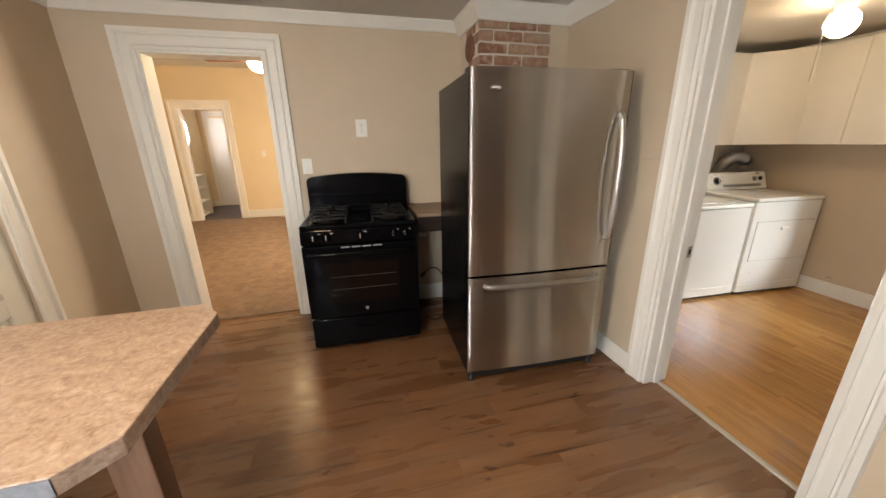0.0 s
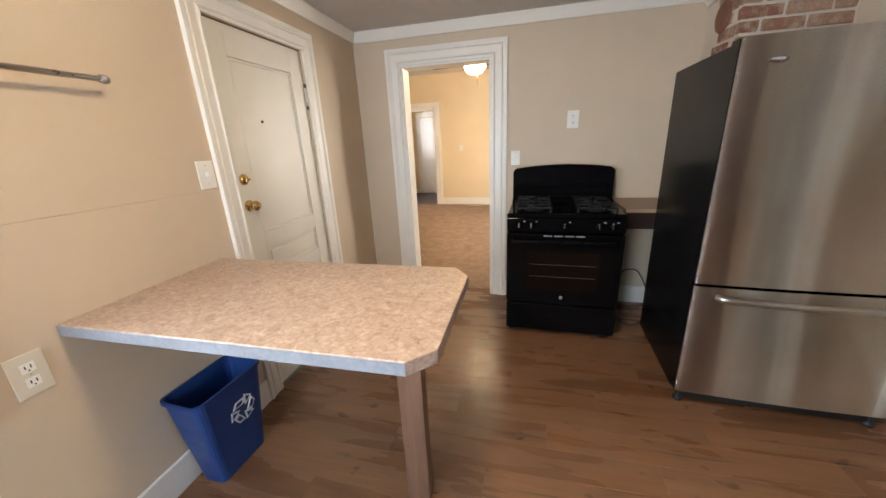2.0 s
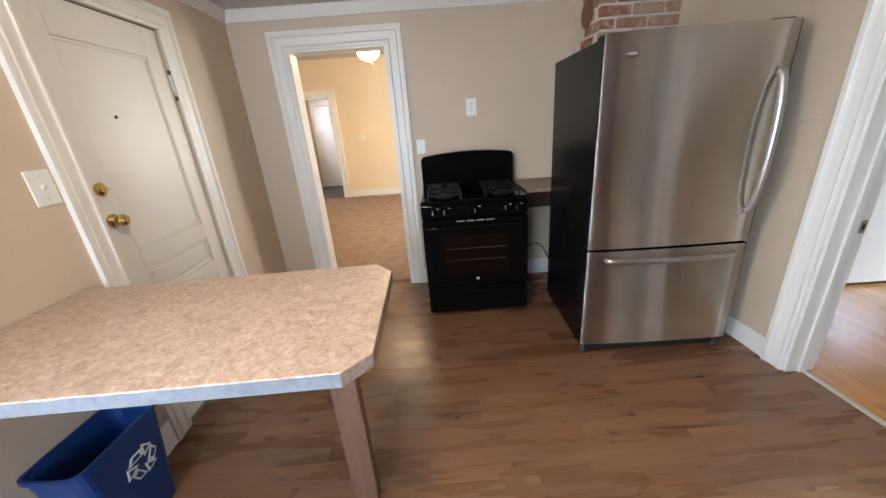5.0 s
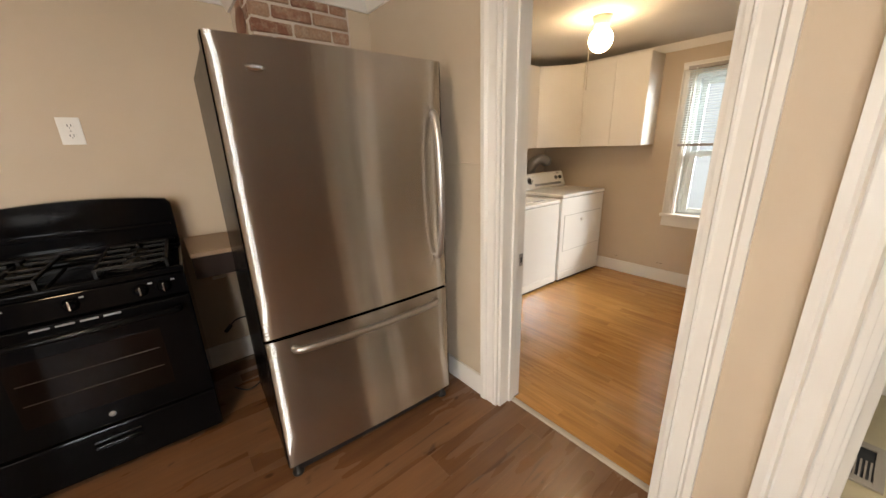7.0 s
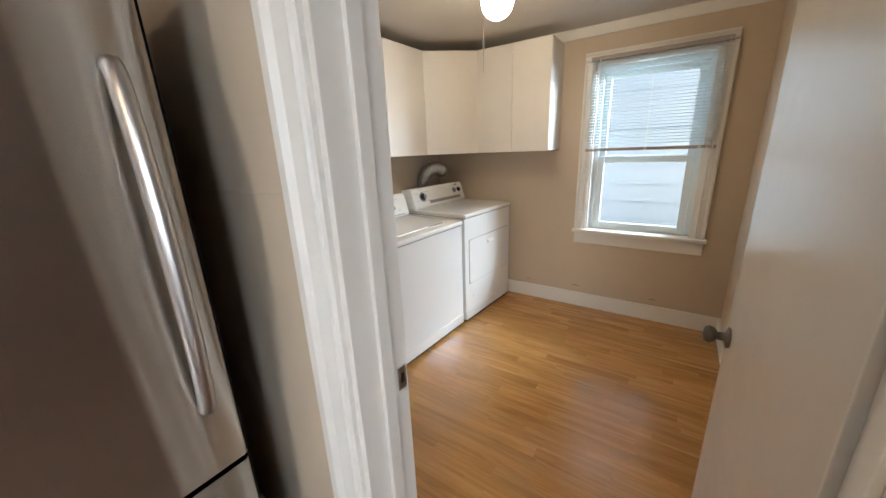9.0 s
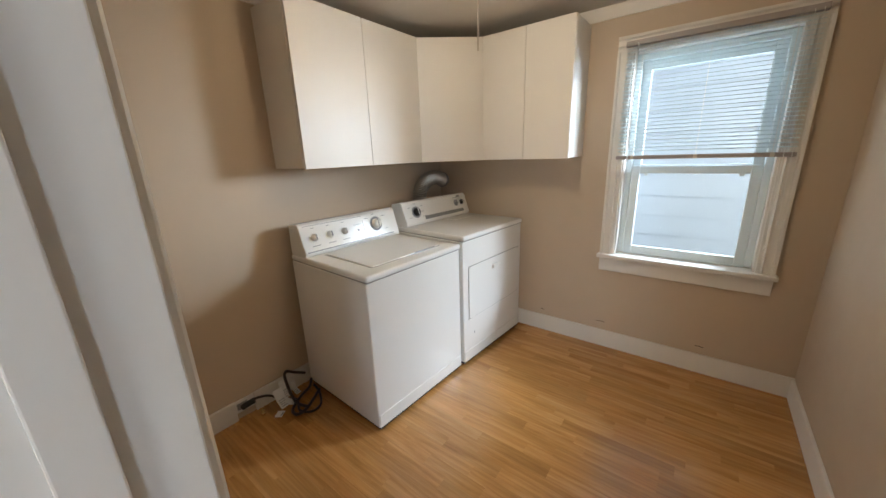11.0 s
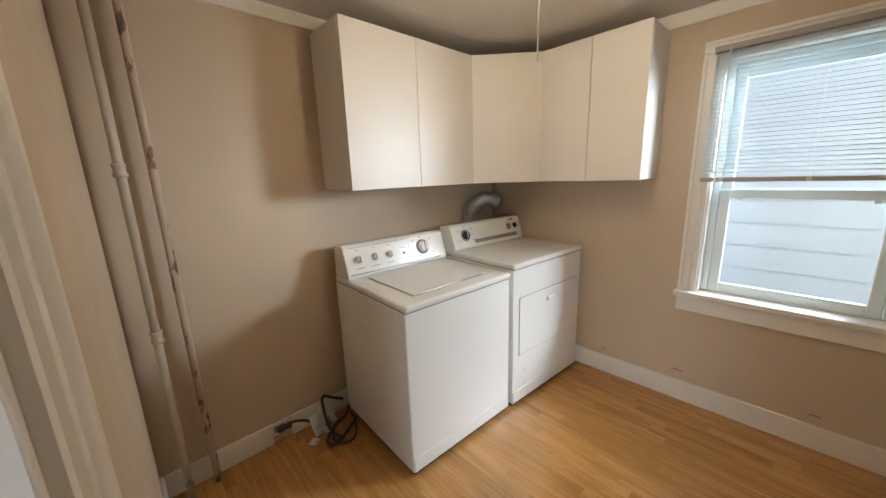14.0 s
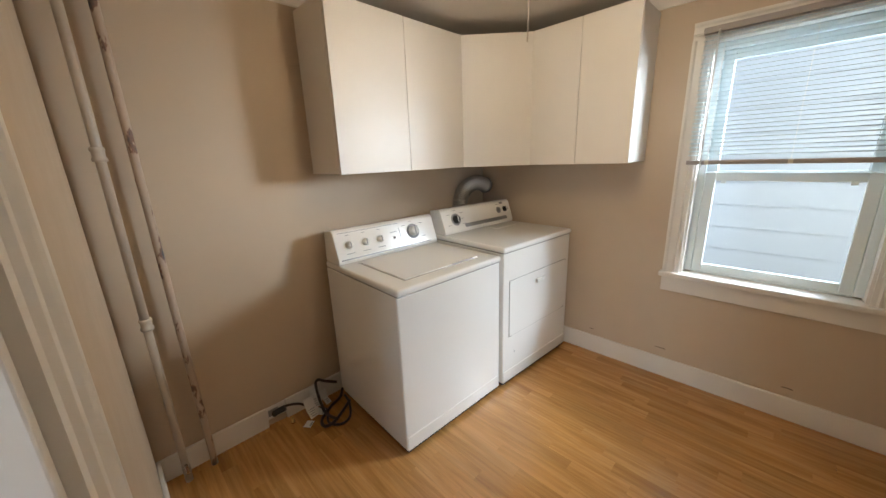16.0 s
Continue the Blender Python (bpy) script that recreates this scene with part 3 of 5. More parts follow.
# chimney breast: brick corner left bare, the rest plastered
chimney = thing("chimney", pose(0, 0, 0), "bare brick chimney breast with a plastered flank", "chimney", kind="structure")
part("core", box(CHX + 0.006, 1.63, CHY + 0.005, KY1, 0, KZ - 0.001), MORTAR, chimney, "sandy mortar between the bricks")
part("plaster", box(1.63, KX1, CHY, KY1, 0, KZ - 0.001), WALL, chimney, "tan painted plaster beside the bricks")
part("flue_cover", lathe([(0.0, 0), (0.085, 0), (0.09, 0.006), (0.08, 0.016), (0.05, 0.02), (0.0, 0.021)], 0, (0, 0, 0), 28), CLAY, chimney, "round terracotta-coloured flue cover")
bpy.data.objects["flue_cover"].matrix_local = pose(CHX + 0.004, 2.82, 2.07, 0, 0, 180)


# ---- things: kitchen ----
def build_fridge():
    f = thing("refrigerator", pose(0.737, 1.809, 0, 0, 0, -2.9), "stainless steel bottom-freezer refrigerator with black sides, against the chimney", "refrigerator")
    W, D, H = 0.881, 0.075, 1.747
    part("body", box(0.006, W - 0.006, D + 0.008, 0.765, 0.045, H, 0.006), BLACK_SIDE, f, "black textured cabinet sides")
    part("top_hinge_cover", box(0.765, 0.875, 0.03, 0.16, H, H + 0.022, 0.006), BLACK_MATT, f)

    def door(name, z0, z1):
        pts, n = [(0.0, D), (0.0, 0.009), (0.003, 0.004)], 14
        for i in range(n + 1):
            u = i / n
            pts.append((0.008 + u * (W - 0.016), -0.011 * (1 - (2 * u - 1) ** 2)))
        pts += [(W - 0.003, 0.004), (W, 0.009), (W, D)]
        bm = prism(pts, 2, z0, z1)
        for fc in bm.faces:
            fc.smooth = abs(fc.normal.z) < 0.5 and fc.normal.y < -0.98
        return part(name, bm, STEEL, f, "brushed stainless steel door")
    upper = door("door", 0.703, 1.758)
    lower = door("freezer_drawer", 0.075, 0.688)
    part("gasket", boxes((0.012, W - 0.012, D + 0.0005, D + 0.009, 0.08, 1.74)), BLACK_MATT, f)
    for d, z0, z1 in ((upper, 0.706, 1.755), (lower, 0.078, 0.685)):
        for x in (-0.0022, W + 0.0002):
            part("door_side", box(x, x + 0.002, 0.0062, D - 0.001, z0, z1), BLACK_SIDE, d, "black side of the door")
    hx = W - 0.060
    h = part("handle", tube([(hx, -0.006, 0.880), (hx, -0.030, 0.90), (hx, -0.052, 1.02), (hx, -0.060, 1.21), (hx, -0.052, 1.40), (hx, -0.030, 1.525), (hx, -0.006, 1.545)], 0.014, 12, flat=1.25), SATIN, upper, "curved satin steel handle")
    part("handle", tube([(0.10, -0.015, 0.643), (0.125, -0.044, 0.643), (0.28, -0.058, 0.641), (0.45, -0.062, 0.640), (0.62, -0.058, 0.641), (0.765, -0.044, 0.643), (0.79, -0.015, 0.643)], 0.015, 12, flat=1.2), SATIN, lower, "curved satin steel handle")
    bm = lathe([(0, 0), (0.030, 0), (0.031, 0.003), (0, 0.004)], 1, (0, 0, 0), 24)
    for v in bm.verts:
        v.co.z *= 0.36
        v.co.y = -v.co.y
    badge = part("badge", bm, CHROME, upper, "oval chrome maker's plate")
    badge.matrix_local = pose(0.135, -0.0055, 1.665)
    part("badge_face", box(0.117, 0.153, -0.0112, -0.0085, 1.662, 1.669), GREY_INK, upper)
    part("toe_grille", box(0.03, W - 0.03, 0.03, 0.08, 0.012, 0.07, 0.004), BLACK_MATT, f)
    for x in (0.035, W - 0.035):
        foot = lathe([(0.0, 0), (0.024, 0), (0.026, 0.006), (0.022, 0.02), (0.012, 0.022), (0.012, 0.05), (0.0, 0.05)], 2, (x, 0.035, 0.0), 14)
        part("foot", foot, BLACK_MATT, f)
        part("wheel", lathe([(0, -0.012), (0.022, -0.012), (0.022, 0.012), (0, 0.012)], 0, (x, 0.66, 0.022), 16), BLACK_MATT, f)
    return f


def build_stove():
    s = thing("gas_stove", pose(-0.197, 2.418, 0, 0, 0, -2.2), "black gas range with five knobs, beside the doorway", "stove")
    W, D = 0.76, 0.605
    part("body", box(0.004, W - 0.004, 0.03, D, 0.03, 0.885, 0.004), BLACK_GLOSS, s)
    part("cooktop", box(0, W, -0.002, D, 0.886, 0.918, 0.012, 3), BLACK_GLOSS, s, "black enamel cooktop")
    # front
    part("control_panel", prism([(0.03, 0.79), (-0.018, 0.795), (-0.010, 0.886), (0.03, 0.886)], 0, 0.002, W - 0.002, 0.003), BLACK_GLOSS, s)
    for x in (0.085, 0.165, 0.38, 0.595, 0.675):
        k = part("knob", lathe([(0, 0), (0.027, 0), (0.027, 0.004), (0.021, 0.010), (0.019, 0.024), (0.016, 0.027), (0, 0.028)], 1, (0, 0, 0), 20), BLACK_GLOSS, s, "black knob with a chrome cap")
        k.matrix_local = pose(x, -0.014, 0.842, 5, 0, 180)
        part("knob_cap", boxes((-0.0035, 0.0035, 0.024, 0.034, -0.018, 0.018), bevel=0.0015), CHROME, k, "chrome pointer")
        part("dial_marks", boxes((x + 0.028, x + 0.042, -0.0165, -0.013, 0.862, 0.868)), GREY_INK, s)
    d = part("oven_door", box(0.002, W - 0.002, -0.022, 0.028, 0.262, 0.782, 0.008), BLACK_GLOSS, s)
    part("window", box(0.14, W - 0.14, -0.0245, -0.021, 0.37, 0.655, 0.001), DARK_GLASS, d, "dark oven window")
    for z in (0.47, 0.56):
        part("rack_line", box(0.16, W - 0.16, -0.0255, -0.0242, z, z + 0.003), paint("rack_grey", (0.05, 0.04, 0.032), 0.5), d)
    part("handle", tube([(0.05, -0.022, 0.735), (0.055, -0.06, 0.737), (0.12, -0.066, 0.738), (0.38, -0.068, 0.738), (0.64, -0.066, 0.738), (0.705, -0.06, 0.737), (0.71, -0.022, 0.735)], 0.016, 12, flat=0.8), BLACK_GLOSS, d)
    # four grey dashes paint in the highlights reflected above the handle
    part("vent_slot", boxes(*[(0.25 + i * 0.07, 0.305 + i * 0.07, -0.0245, -0.021, 0.765, 0.772) for i in range(4)]), GREY_INK, d)
    part("badge", lathe([(0, 0), (0.012, 0), (0.012, 0.003), (0, 0.0035)], 1, (0.385, -0.0255, 0.315), 18), GREY_INK, d, "round grey maker's mark")
    dr = part("drawer", box(0.004, W - 0.004, -0.018, 0.03, 0.04, 0.250, 0.008), BLACK_GLOSS, s)
    part("drawer_pull", boxes((0.30, 0.46, -0.032, -0.017, 0.165, 0.180), (0.30, 0.46, -0.026, -0.017, 0.195, 0.204), bevel=0.004), BLACK_GLOSS, dr)
    # backguard with a bowed top
    pts = [(0.0, 0.915), (W, 0.915), (W, 1.15)]
    for i in range(13):
        u = 1 - i / 12
        pts.append((0.02 + u * (W - 0.04), 1.175 + 0.026 * (1 - (2 * u - 1) ** 2)))
    pts.append((0.0, 1.15))
    part("backguard", prism(pts, 1, D - 0.075, D, 0.004), BLACK_GLOSS, s)
    part("backguard_ledge", boxes((0.02, W - 0.02, D - 0.105, D - 0.07, 1.03, 1.052), (0.02, W - 0.02, D - 0.125, D - 0.07, 0.945, 0.968), (0.0, W, D - 0.145, D - 0.07, 0.915, 0.935), bevel=0.006), BLACK_GLOSS, s)
    # burners and grates
    for bx in (0.175, 0.585):
        for by in (0.14, 0.37):
            b = part("burner", lathe([(0, 0), (0.062, 0), (0.062, 0.006), (0.042, 0.012), (0.042, 0.022), (0.036, 0.028), (0, 0.03)], 2, (bx, by, 0.918), 22), IRON, s)
            part("burner_bowl", lathe([(0.04, 0.0), (0.098, 0.0), (0.10, 0.004), (0.096, 0.006), (0.04, 0.002)], 2, (bx, by, 0.9182), 26), BLACK_GLOSS, b, "burner bowl")
        g = part("grate", boxes((bx - 0.125, bx + 0.125, 0.03, 0.042, 0.945, 0.957), (bx - 0.125, bx + 0.125, 0.478, 0.49, 0.945, 0.957),
                 (bx - 0.125, bx - 0.113, 0.03, 0.49, 0.945, 0.957), (bx + 0.113, bx + 0.125, 0.03, 0.49, 0.945, 0.957), (bx - 0.125, bx + 0.125, 0.252, 0.264, 0.945, 0.957), bevel=0.003), IRON, s, "cast iron grate")
        for by in (0.14, 0.37):
            part("grate_finger", boxes((bx - 0.006, bx + 0.006, by - 0.105, by - 0.025, 0.947, 0.960), (bx - 0.006, bx + 0.006, by + 0.025, by + 0.105, 0.947, 0.960),
                 (bx - 0.118, bx - 0.025, by - 0.006, by + 0.006, 0.947, 0.960), (bx + 0.025, bx + 0.118, by - 0.006, by + 0.006, 0.947, 0.960), bevel=0.002), IRON, g)
        for lx in (-0.119, 0.119):
            for ly in (0.036, 0.484):
                part("grate_foot", box(bx + lx - 0.006, bx + lx + 0.006, ly - 0.006, ly + 0.006, 0.917, 0.947), IRON, g)
    for x in (0.04, W - 0.04):
        for y in (0.06, D - 0.05):
            part("foot", lathe([(0, 0), (0.018, 0), (0.018, 0.012), (0.008, 0.014), (0.008, 0.032), (0, 0.032)], 2, (x, y, 0), 12), BLACK_MATT, s)
    return s


def build_counter():
    c = thing("breakfast_counter", pose(0, 0, 0), "mottled tan laminate breakfast counter with clipped corners, fixed to the wall", "counter")
    x1, y0, y1, z = -0.284, 0.697, 1.338, 0.919
    pts = [(KX0 + 0.001, y0), (x1 - 0.065, y0), (x1, y0 + 0.065), (x1, y1 - 0.085), (x1 - 0.065, y1), (KX0 + 0.001, y1)]
    part("worktop", prism(pts, 2, z - 0.042, z, 0.003), COUNTER, c)
    part("edge_strip", box(KX0 + 0.002, x1 - 0.066, y0 - 0.0025, y0 - 0.0003, z - 0.040, z - 0.0035), COUNTER_EDGE, c, "worn grey-blue laminate edge strip")
    part("wall_cleat", boxes((KX0 + 0.001, KX0 + 0.02, y0 + 0.06, y1 - 0.03, z - 0.085, z - 0.0425), (KX0 + 0.02, KX0 + 0.06, y0 + 0.055, y0 + 0.075, z - 0.06, z - 0.0425)), LEG_WOOD, c)
    leg = part("leg", box(-0.045, 0.045, -0.045, 0.045, 0.0, z - 0.0425, 0.003), LEG_WOOD, c, "square stained wooden leg")
    leg.matrix_local = pose(-0.475, 1.055, 0, 0, 0, 8)
    return c


def build_bin():
    b = thing("recycling_bin", pose(-1.410, 1.045, 0, 0, 0, -3), "blue plastic recycling bin with a white arrow mark, under the counter", "bin")

    def ring(hx, hy, r, z, n=5):
        out = []
        for cx, cy, a0 in ((hx - r, hy - r, 0), (-hx + r, hy - r, 90), (-hx + r, -hy + r, 180), (hx - r, -hy + r, 270)):
            for i in range(n):
                a = radians(a0 + 90 * i / (n - 1))
                out.append((cx + r * math.cos(a), cy + r * math.sin(a), z))
        return out

    def skin(rings, cap0, cap1):
        bm = bmesh.new()
        vs = [[bm.verts.new(p) for p in r] for r in rings]
        n = len(vs[0])
        fs = []
        for lo, hi in zip(vs, vs[1:]):
            for i in range(n):
                fs.append(bm.faces.new((lo[i], lo[(i + 1) % n], hi[(i + 1) % n], hi[i])))
        if cap0:
            fs.append(bm.faces.new(vs[0][::-1]))
        if cap1:
            fs.append(bm.faces.new(vs[-1]))
        bmesh.ops.recalc_face_normals(bm, faces=fs)
        return bm
    shell = skin([ring(0.066, 0.125, 0.03, 0.0), ring(0.101, 0.168, 0.035, 0.455), ring(0.098, 0.165, 0.033, 0.455), ring(0.063, 0.122, 0.028, 0.006)], True, True)
    part("shell", shell, BLUE, b)
    part("rim", skin([ring(0.100, 0.167, 0.035, 0.440), ring(0.108, 0.175, 0.040, 0.443), ring(0.108, 0.175, 0.040, 0.457), ring(0.099, 0.166, 0.034, 0.457)], False, False), BLUE, b)
    # three chasing arrows on the broad side: each a band with a head
    band = [(-0.052, 0.026), (0.014, 0.026), (0.014, 0.012), (0.052, 0.041), (0.014, 0.070), (0.014, 0.056), (-0.034, 0.056)]
    bar = [(-0.040, 0.032), (-0.002, 0.032), (-0.002, 0.050), (-0.029, 0.050)]
    tip = [(0.019, 0.025), (0.041, 0.041), (0.019, 0.058)]
    for i in range(3):
        a = part("printed_arrow", prism(band, 0, 0, 0.003), WHITE_INK, b, "white printed arrow")
        a.matrix_local = pose(0.0885, 0.030, 0.285, 0, 4.4, 0) @ pose(0, 0, 0, 120 * i)
        for inner in (bar, tip):
            part("arrow_centre", prism(inner, 0, 0.003, 0.0036), BLUE, a, "blue centre of the outlined arrow")
    return b


def build_panel_door():
    d = thing("panelled_door", pose(KX0 - 0.035, KD[0] + 0.004, 0.008), "closed cream painted wooden door with three panels and brass knobs", "door", kind="structure")
    W, H, T = KD[1] - KD[0] - 0.008, 2.005, 0.04
    rails = [(0.0, 0.24), (0.36, 0.44), (0.62, 0.71), (0.865, 0.955), (1.86, H)]
    part("stile", box(-T / 2, T / 2, 0, 0.125, 0, H, 0.002), DOOR_WHITE, d)
    part("stile", box(-T / 2, T / 2, W - 0.125, W, 0, H, 0.002), DOOR_WHITE, d)
    for z0, z1 in rails:
        part("rail", box(-T / 2, T / 2, 0.125, W - 0.125, z0, z1, 0.002), DOOR_WHITE, d)
    for (a, z0), (z1, b) in zip(rails, rails[1:]):
        part("panel", box(-0.008, 0.008, 0.12, W - 0.12, z0 - 0.005, z1 + 0.005), DOOR_WHITE, d)
        if z1 - z0 < 0.3:
            part("raised_field", box(0.0075, 0.016, 0.16, W - 0.16, z0 + 0.03, z1 - 0.03, 0.006), DOOR_WHITE, d)
        part("panel_moulding", boxes((0.0075, 0.0125, 0.125, W - 0.125, z0, z0 + 0.014), (0.0075, 0.0125, 0.125, W - 0.125, z1 - 0.014, z1), (0.0075, 0.0125, 0.125, 0.139, z0 + 0.014, z1 - 0.014), (0.0075, 0.0125, W - 0.139, W - 0.125, z0 + 0.014, z1 - 0.014), bevel=0.004), DOOR_WHITE, d)
    k = part("door_knob", lathe([(0, 0), (0.030, 0), (0.031, 0.006), (0.013, 0.012), (0.012, 0.028), (0.024, 0.036), (0.028, 0.048), (0.022, 0.060), (0, 0.064)], 0, (T / 2, 0.060, 1.122), 22), BRASS, d, "polished brass knob")
    l = part("deadbolt", lathe([(0, 0), (0.029, 0), (0.030, 0.006), (0.020, 0.014), (0.0, 0.015)], 0, (T / 2, 0.062, 1.262), 22), BRASS, d, "brass deadbolt")
    part("thumb_turn", box(T / 2 + 0.014, T / 2 + 0.030, 0.045, 0.079, 1.257, 1.267, 0.002), BRASS, l)
    part("peephole", lathe([(0, 0), (0.008, 0), (0.008, 0.004), (0, 0.004)], 0, (0.008, 0.30, 1.56), 12), BLACK_MATT, d)
    part("hinge", boxes((T / 2, T / 2 + 0.012, W - 0.006, W + 0.002, 1.70, 1.79), (T / 2, T / 2 + 0.012, W - 0.006, W + 0.002, 0.25, 0.34)), DOOR_WHITE, d)
    for z0, z1 in ((0.78, 0.90), (0.93, 1.00), (1.04, 1.12), (1.20, 1.27)):
        part("worn_edge", box(T / 2 - 0.001, T / 2 + 0.0008, 0.0, 0.006, z0, z1), DARK_BROWN, d, "bare brown wood where the paint has worn off")
    # black strip stands in for the shade in the gap at the lock edge
    part("door_gap", box(T / 2 - 0.006, T / 2 - 0.002, -0.004, 0.0, 0.0, H), BLACK_MATT, d, "black strip for the shade in the gap beside the lock edge")
    # brown blocks paint the shaded gaps above and below the upper hinge
    for z in (1.665, 1.80):
        part("hinge_gap", box(T / 2 - 0.001, T / 2 + 0.0125, W - 0.007, W + 0.003, z - 0.012, z + 0.012), DARK_BROWN, d, "dark brown block for the shade in the gap at the hinge end")
    # black strip stands in for the shade in the gap over the door
    part("weather_strip", box(-0.01, T / 2 - 0.004, 0.0, W, H, H + 0.006), BLACK_MATT, d, "black strip for the shade in the gap above the door")
    return d


def plate(name, m, label, w=0.072, h=0.116, mat=None, toggle=True, duplex=False):
    """Wall plate that faces its local -y."""
    mat = mat or PLASTIC_WHITE
    p = thing(name, m, label, "switch" if toggle else "outlet")
    part("cover_plate", box(-w / 2, w / 2, -0.006, 0.0, -h / 2, h / 2, 0.002), mat, p)
    if toggle:
        part("toggle", prism([(-0.0055, -0.010), (-0.016, 0.004), (-0.016, 0.010), (-0.0055, 0.010)], 0, -0.005, 0.005), mat, p)
    if duplex:
        for z in (-0.024, 0.024):
            r = part("receptacle", box(-0.016, 0.016, -0.0085, -0.0055, z - 0.015, z + 0.015, 0.001), PLASTIC_WHITE, p)
            part("slots", boxes((-0.008, -0.005, -0.0092, -0.0084, z - 0.003, z + 0.008), (0.005, 0.008, -0.0092, -0.0084, z - 0.003, z + 0.008), (-0.002, 0.002, -0.0092, -0.0084, z - 0.011, z - 0.007)), BLACK_MATT, r)
    for z in ((-0.042, 0.042) if not duplex else (0.0,)):
        part("screw", lathe([(0, 0), (0.0032, 0), (0.002, 0.0012), (0, 0.0013)], 1, (0, -0.0073, z), 8), NICKEL, p)
    return p


def build_tall_cabinet(x):
    """Tall two-door unit against the south wall; origin at its front lower corner, doors facing +y."""
    c = thing("tall_cabinet", pose(x, KY0 + 0.53, 0), "reddish brown wooden tall kitchen cabinet against the wall", "cabinet", group="tall kitchen cabinets")
    W, H, D = 0.62, 2.12, 0.528
    part("body", box(0.003, W - 0.003, -D, -0.022, 0.09, H, 0.002), CABINET_WOOD, c)
    part("plinth", box(0.003, W - 0.003, -D, -0.07, 0.0, 0.0895), BLACK_MATT, c, "dark recessed plinth")
    for z0, z1 in ((0.10, 0.86), (0.87, 2.11)):
        for k in (0, 1):
            a, b = 0.006 + k * (W / 2), W / 2 - 0.003 + k * (W / 2) - 0.003
            d = part("door", boxes((a, a + 0.06, -0.0215, 0.0, z0, z1), (b - 0.06, b, -0.0215, 0.0, z0, z1), (a + 0.06, b - 0.06, -0.0215, 0.0, z0, z0 + 0.07), (a + 0.06, b - 0.06, -0.0215, 0.0, z1 - 0.07, z1), (a + 0.055, b - 0.055, -0.0195, -0.010, z0 + 0.06, z1 - 0.06), bevel=0.0015), CABINET_WOOD, c)
            hx = b - 0.03 if k == 0 else a + 0.03
            hz = z1 - 0.10 if z0 < 0.5 else z0 + 0.10
            part("handle", lathe([(0, 0), (0.008, 0), (0.006, 0.012), (0.013, 0.018), (0.012, 0.026), (0, 0.028)], 1, (hx, 0, hz), 14), TARNISH, d, "small dull metal knob")
    return c


for cabinet_x in (-0.107, 0.517, 1.141):
    build_tall_cabinet(cabinet_x)
build_fridge()
build_stove()
build_counter()
build_bin()
build_panel_door()
plate("light_switch", pose(-0.165, KY1, 1.255), "white toggle switch plate beside the doorway")
plate("wall_outlet", pose(0.27, KY1, 1.533), "white duplex outlet plate above the stove", 0.085, 0.13, toggle=False, duplex=True)
plate("wall_switch", pose(KX0, 1.365, 1.318, 0, 0, 90), "white rocker switch plate beside the panelled door", 0.085, 0.125)
plate("wall_outlet", pose(KX0, 0.60, 0.805, 0, 0, 90), "white duplex outlet in an ivory plate beside the counter", 0.085, 0.135, PLASTIC_IVORY, False, True)
plate("light_switch", pose(-1.456, VY1, 1.25), "white switch plate on the far wall")

# worktop scrap between stove and refrigerator
sh = thing("side_shelf", pose(0, 0, 0), "brown laminate shelf between stove and refrigerator", "shelf")
part("board", box(0.60, 1.075, 2.58, KY1 - 0.001, 0.890, 0.915, 0.003), TAN_SHELF, sh, "worn brown laminate top")
part("apron", box(0.605, 1.07, 2.582, 2.61, 0.775, 0.8895, 0.002), APRON_BROWN, sh, "dark brown front board")
part("bracket", prism([(2.62, 0.889), (KY1 - 0.001, 0.889), (KY1 - 0.001, 0.70)], 0, 0.64, 0.66), DARK_BROWN, sh)
plate("wall_outlet", pose(0.735, KY1, 0.67), "white outlet box low on the wall behind the stove", 0.075, 0.115, toggle=False, duplex=True)
cord = thing("power_cord", pose(0, 0, 0), "black appliance cord hanging behind the refrigerator", "cord")
part("cable", tube([(0.735, 3.02, 0.28), (0.78, 3.0, 0.32), (0.86, 2.98, 0.30), (0.93, 2.9, 0.12), (0.90, 2.78, 0.012), (0.80, 2.66, 0.008), (0.72, 2.62, 0.008), (0.66, 2.70, 0.008)], 0.005, 8), RUBBER, cord)
part("plug", tube([(0.735, 3.02, 0.28), (0.715, 3.025, 0.255), (0.70, 3.03, 0.24)], 0.013, 10), RUBBER, cord, "moulded black plug")

# towel bar on the west wall
bar = thing("towel_bar", pose(KX0, 0, 1.665), "brushed nickel towel bar on the wall", "towel bar")
part("rod", tube([(0.07, 0.42, 0), (0.07, 1.0, 0)], 0.0085, 12), NICKEL, bar)
for y in (0.66,):
    part("post", lathe([(0, 0), (0.030, 0), (0.030, 0.008), (0.014, 0.016), (0.012, 0.05), (0.021, 0.058), (0.023, 0.07), (0.019, 0.086), (0, 0.09)], 0, (0, y, 0), 20), NICKEL, bar)
part("end_cap", lathe([(0, 0), (0.013, 0), (0.015, 0.012), (0.012, 0.022), (0, 0.024)], 1, (0.07, 1.0, 0), 16), NICKEL, bar)

# kitchen ceiling lamp: metal pan and glass dome
kl = thing("ceiling_lamp", pose(-0.40, 0.71, KZ), "flush ceiling lamp with a metal pan and a lit glass dome", "ceiling lamp")
part("pan", lathe([(0, -0.035), (0.15, -0.035), (0.155, -0.028), (0.15, 0), (0, 0)], 2, (0, 0, 0), 32), NICKEL, kl, "brushed metal pan")
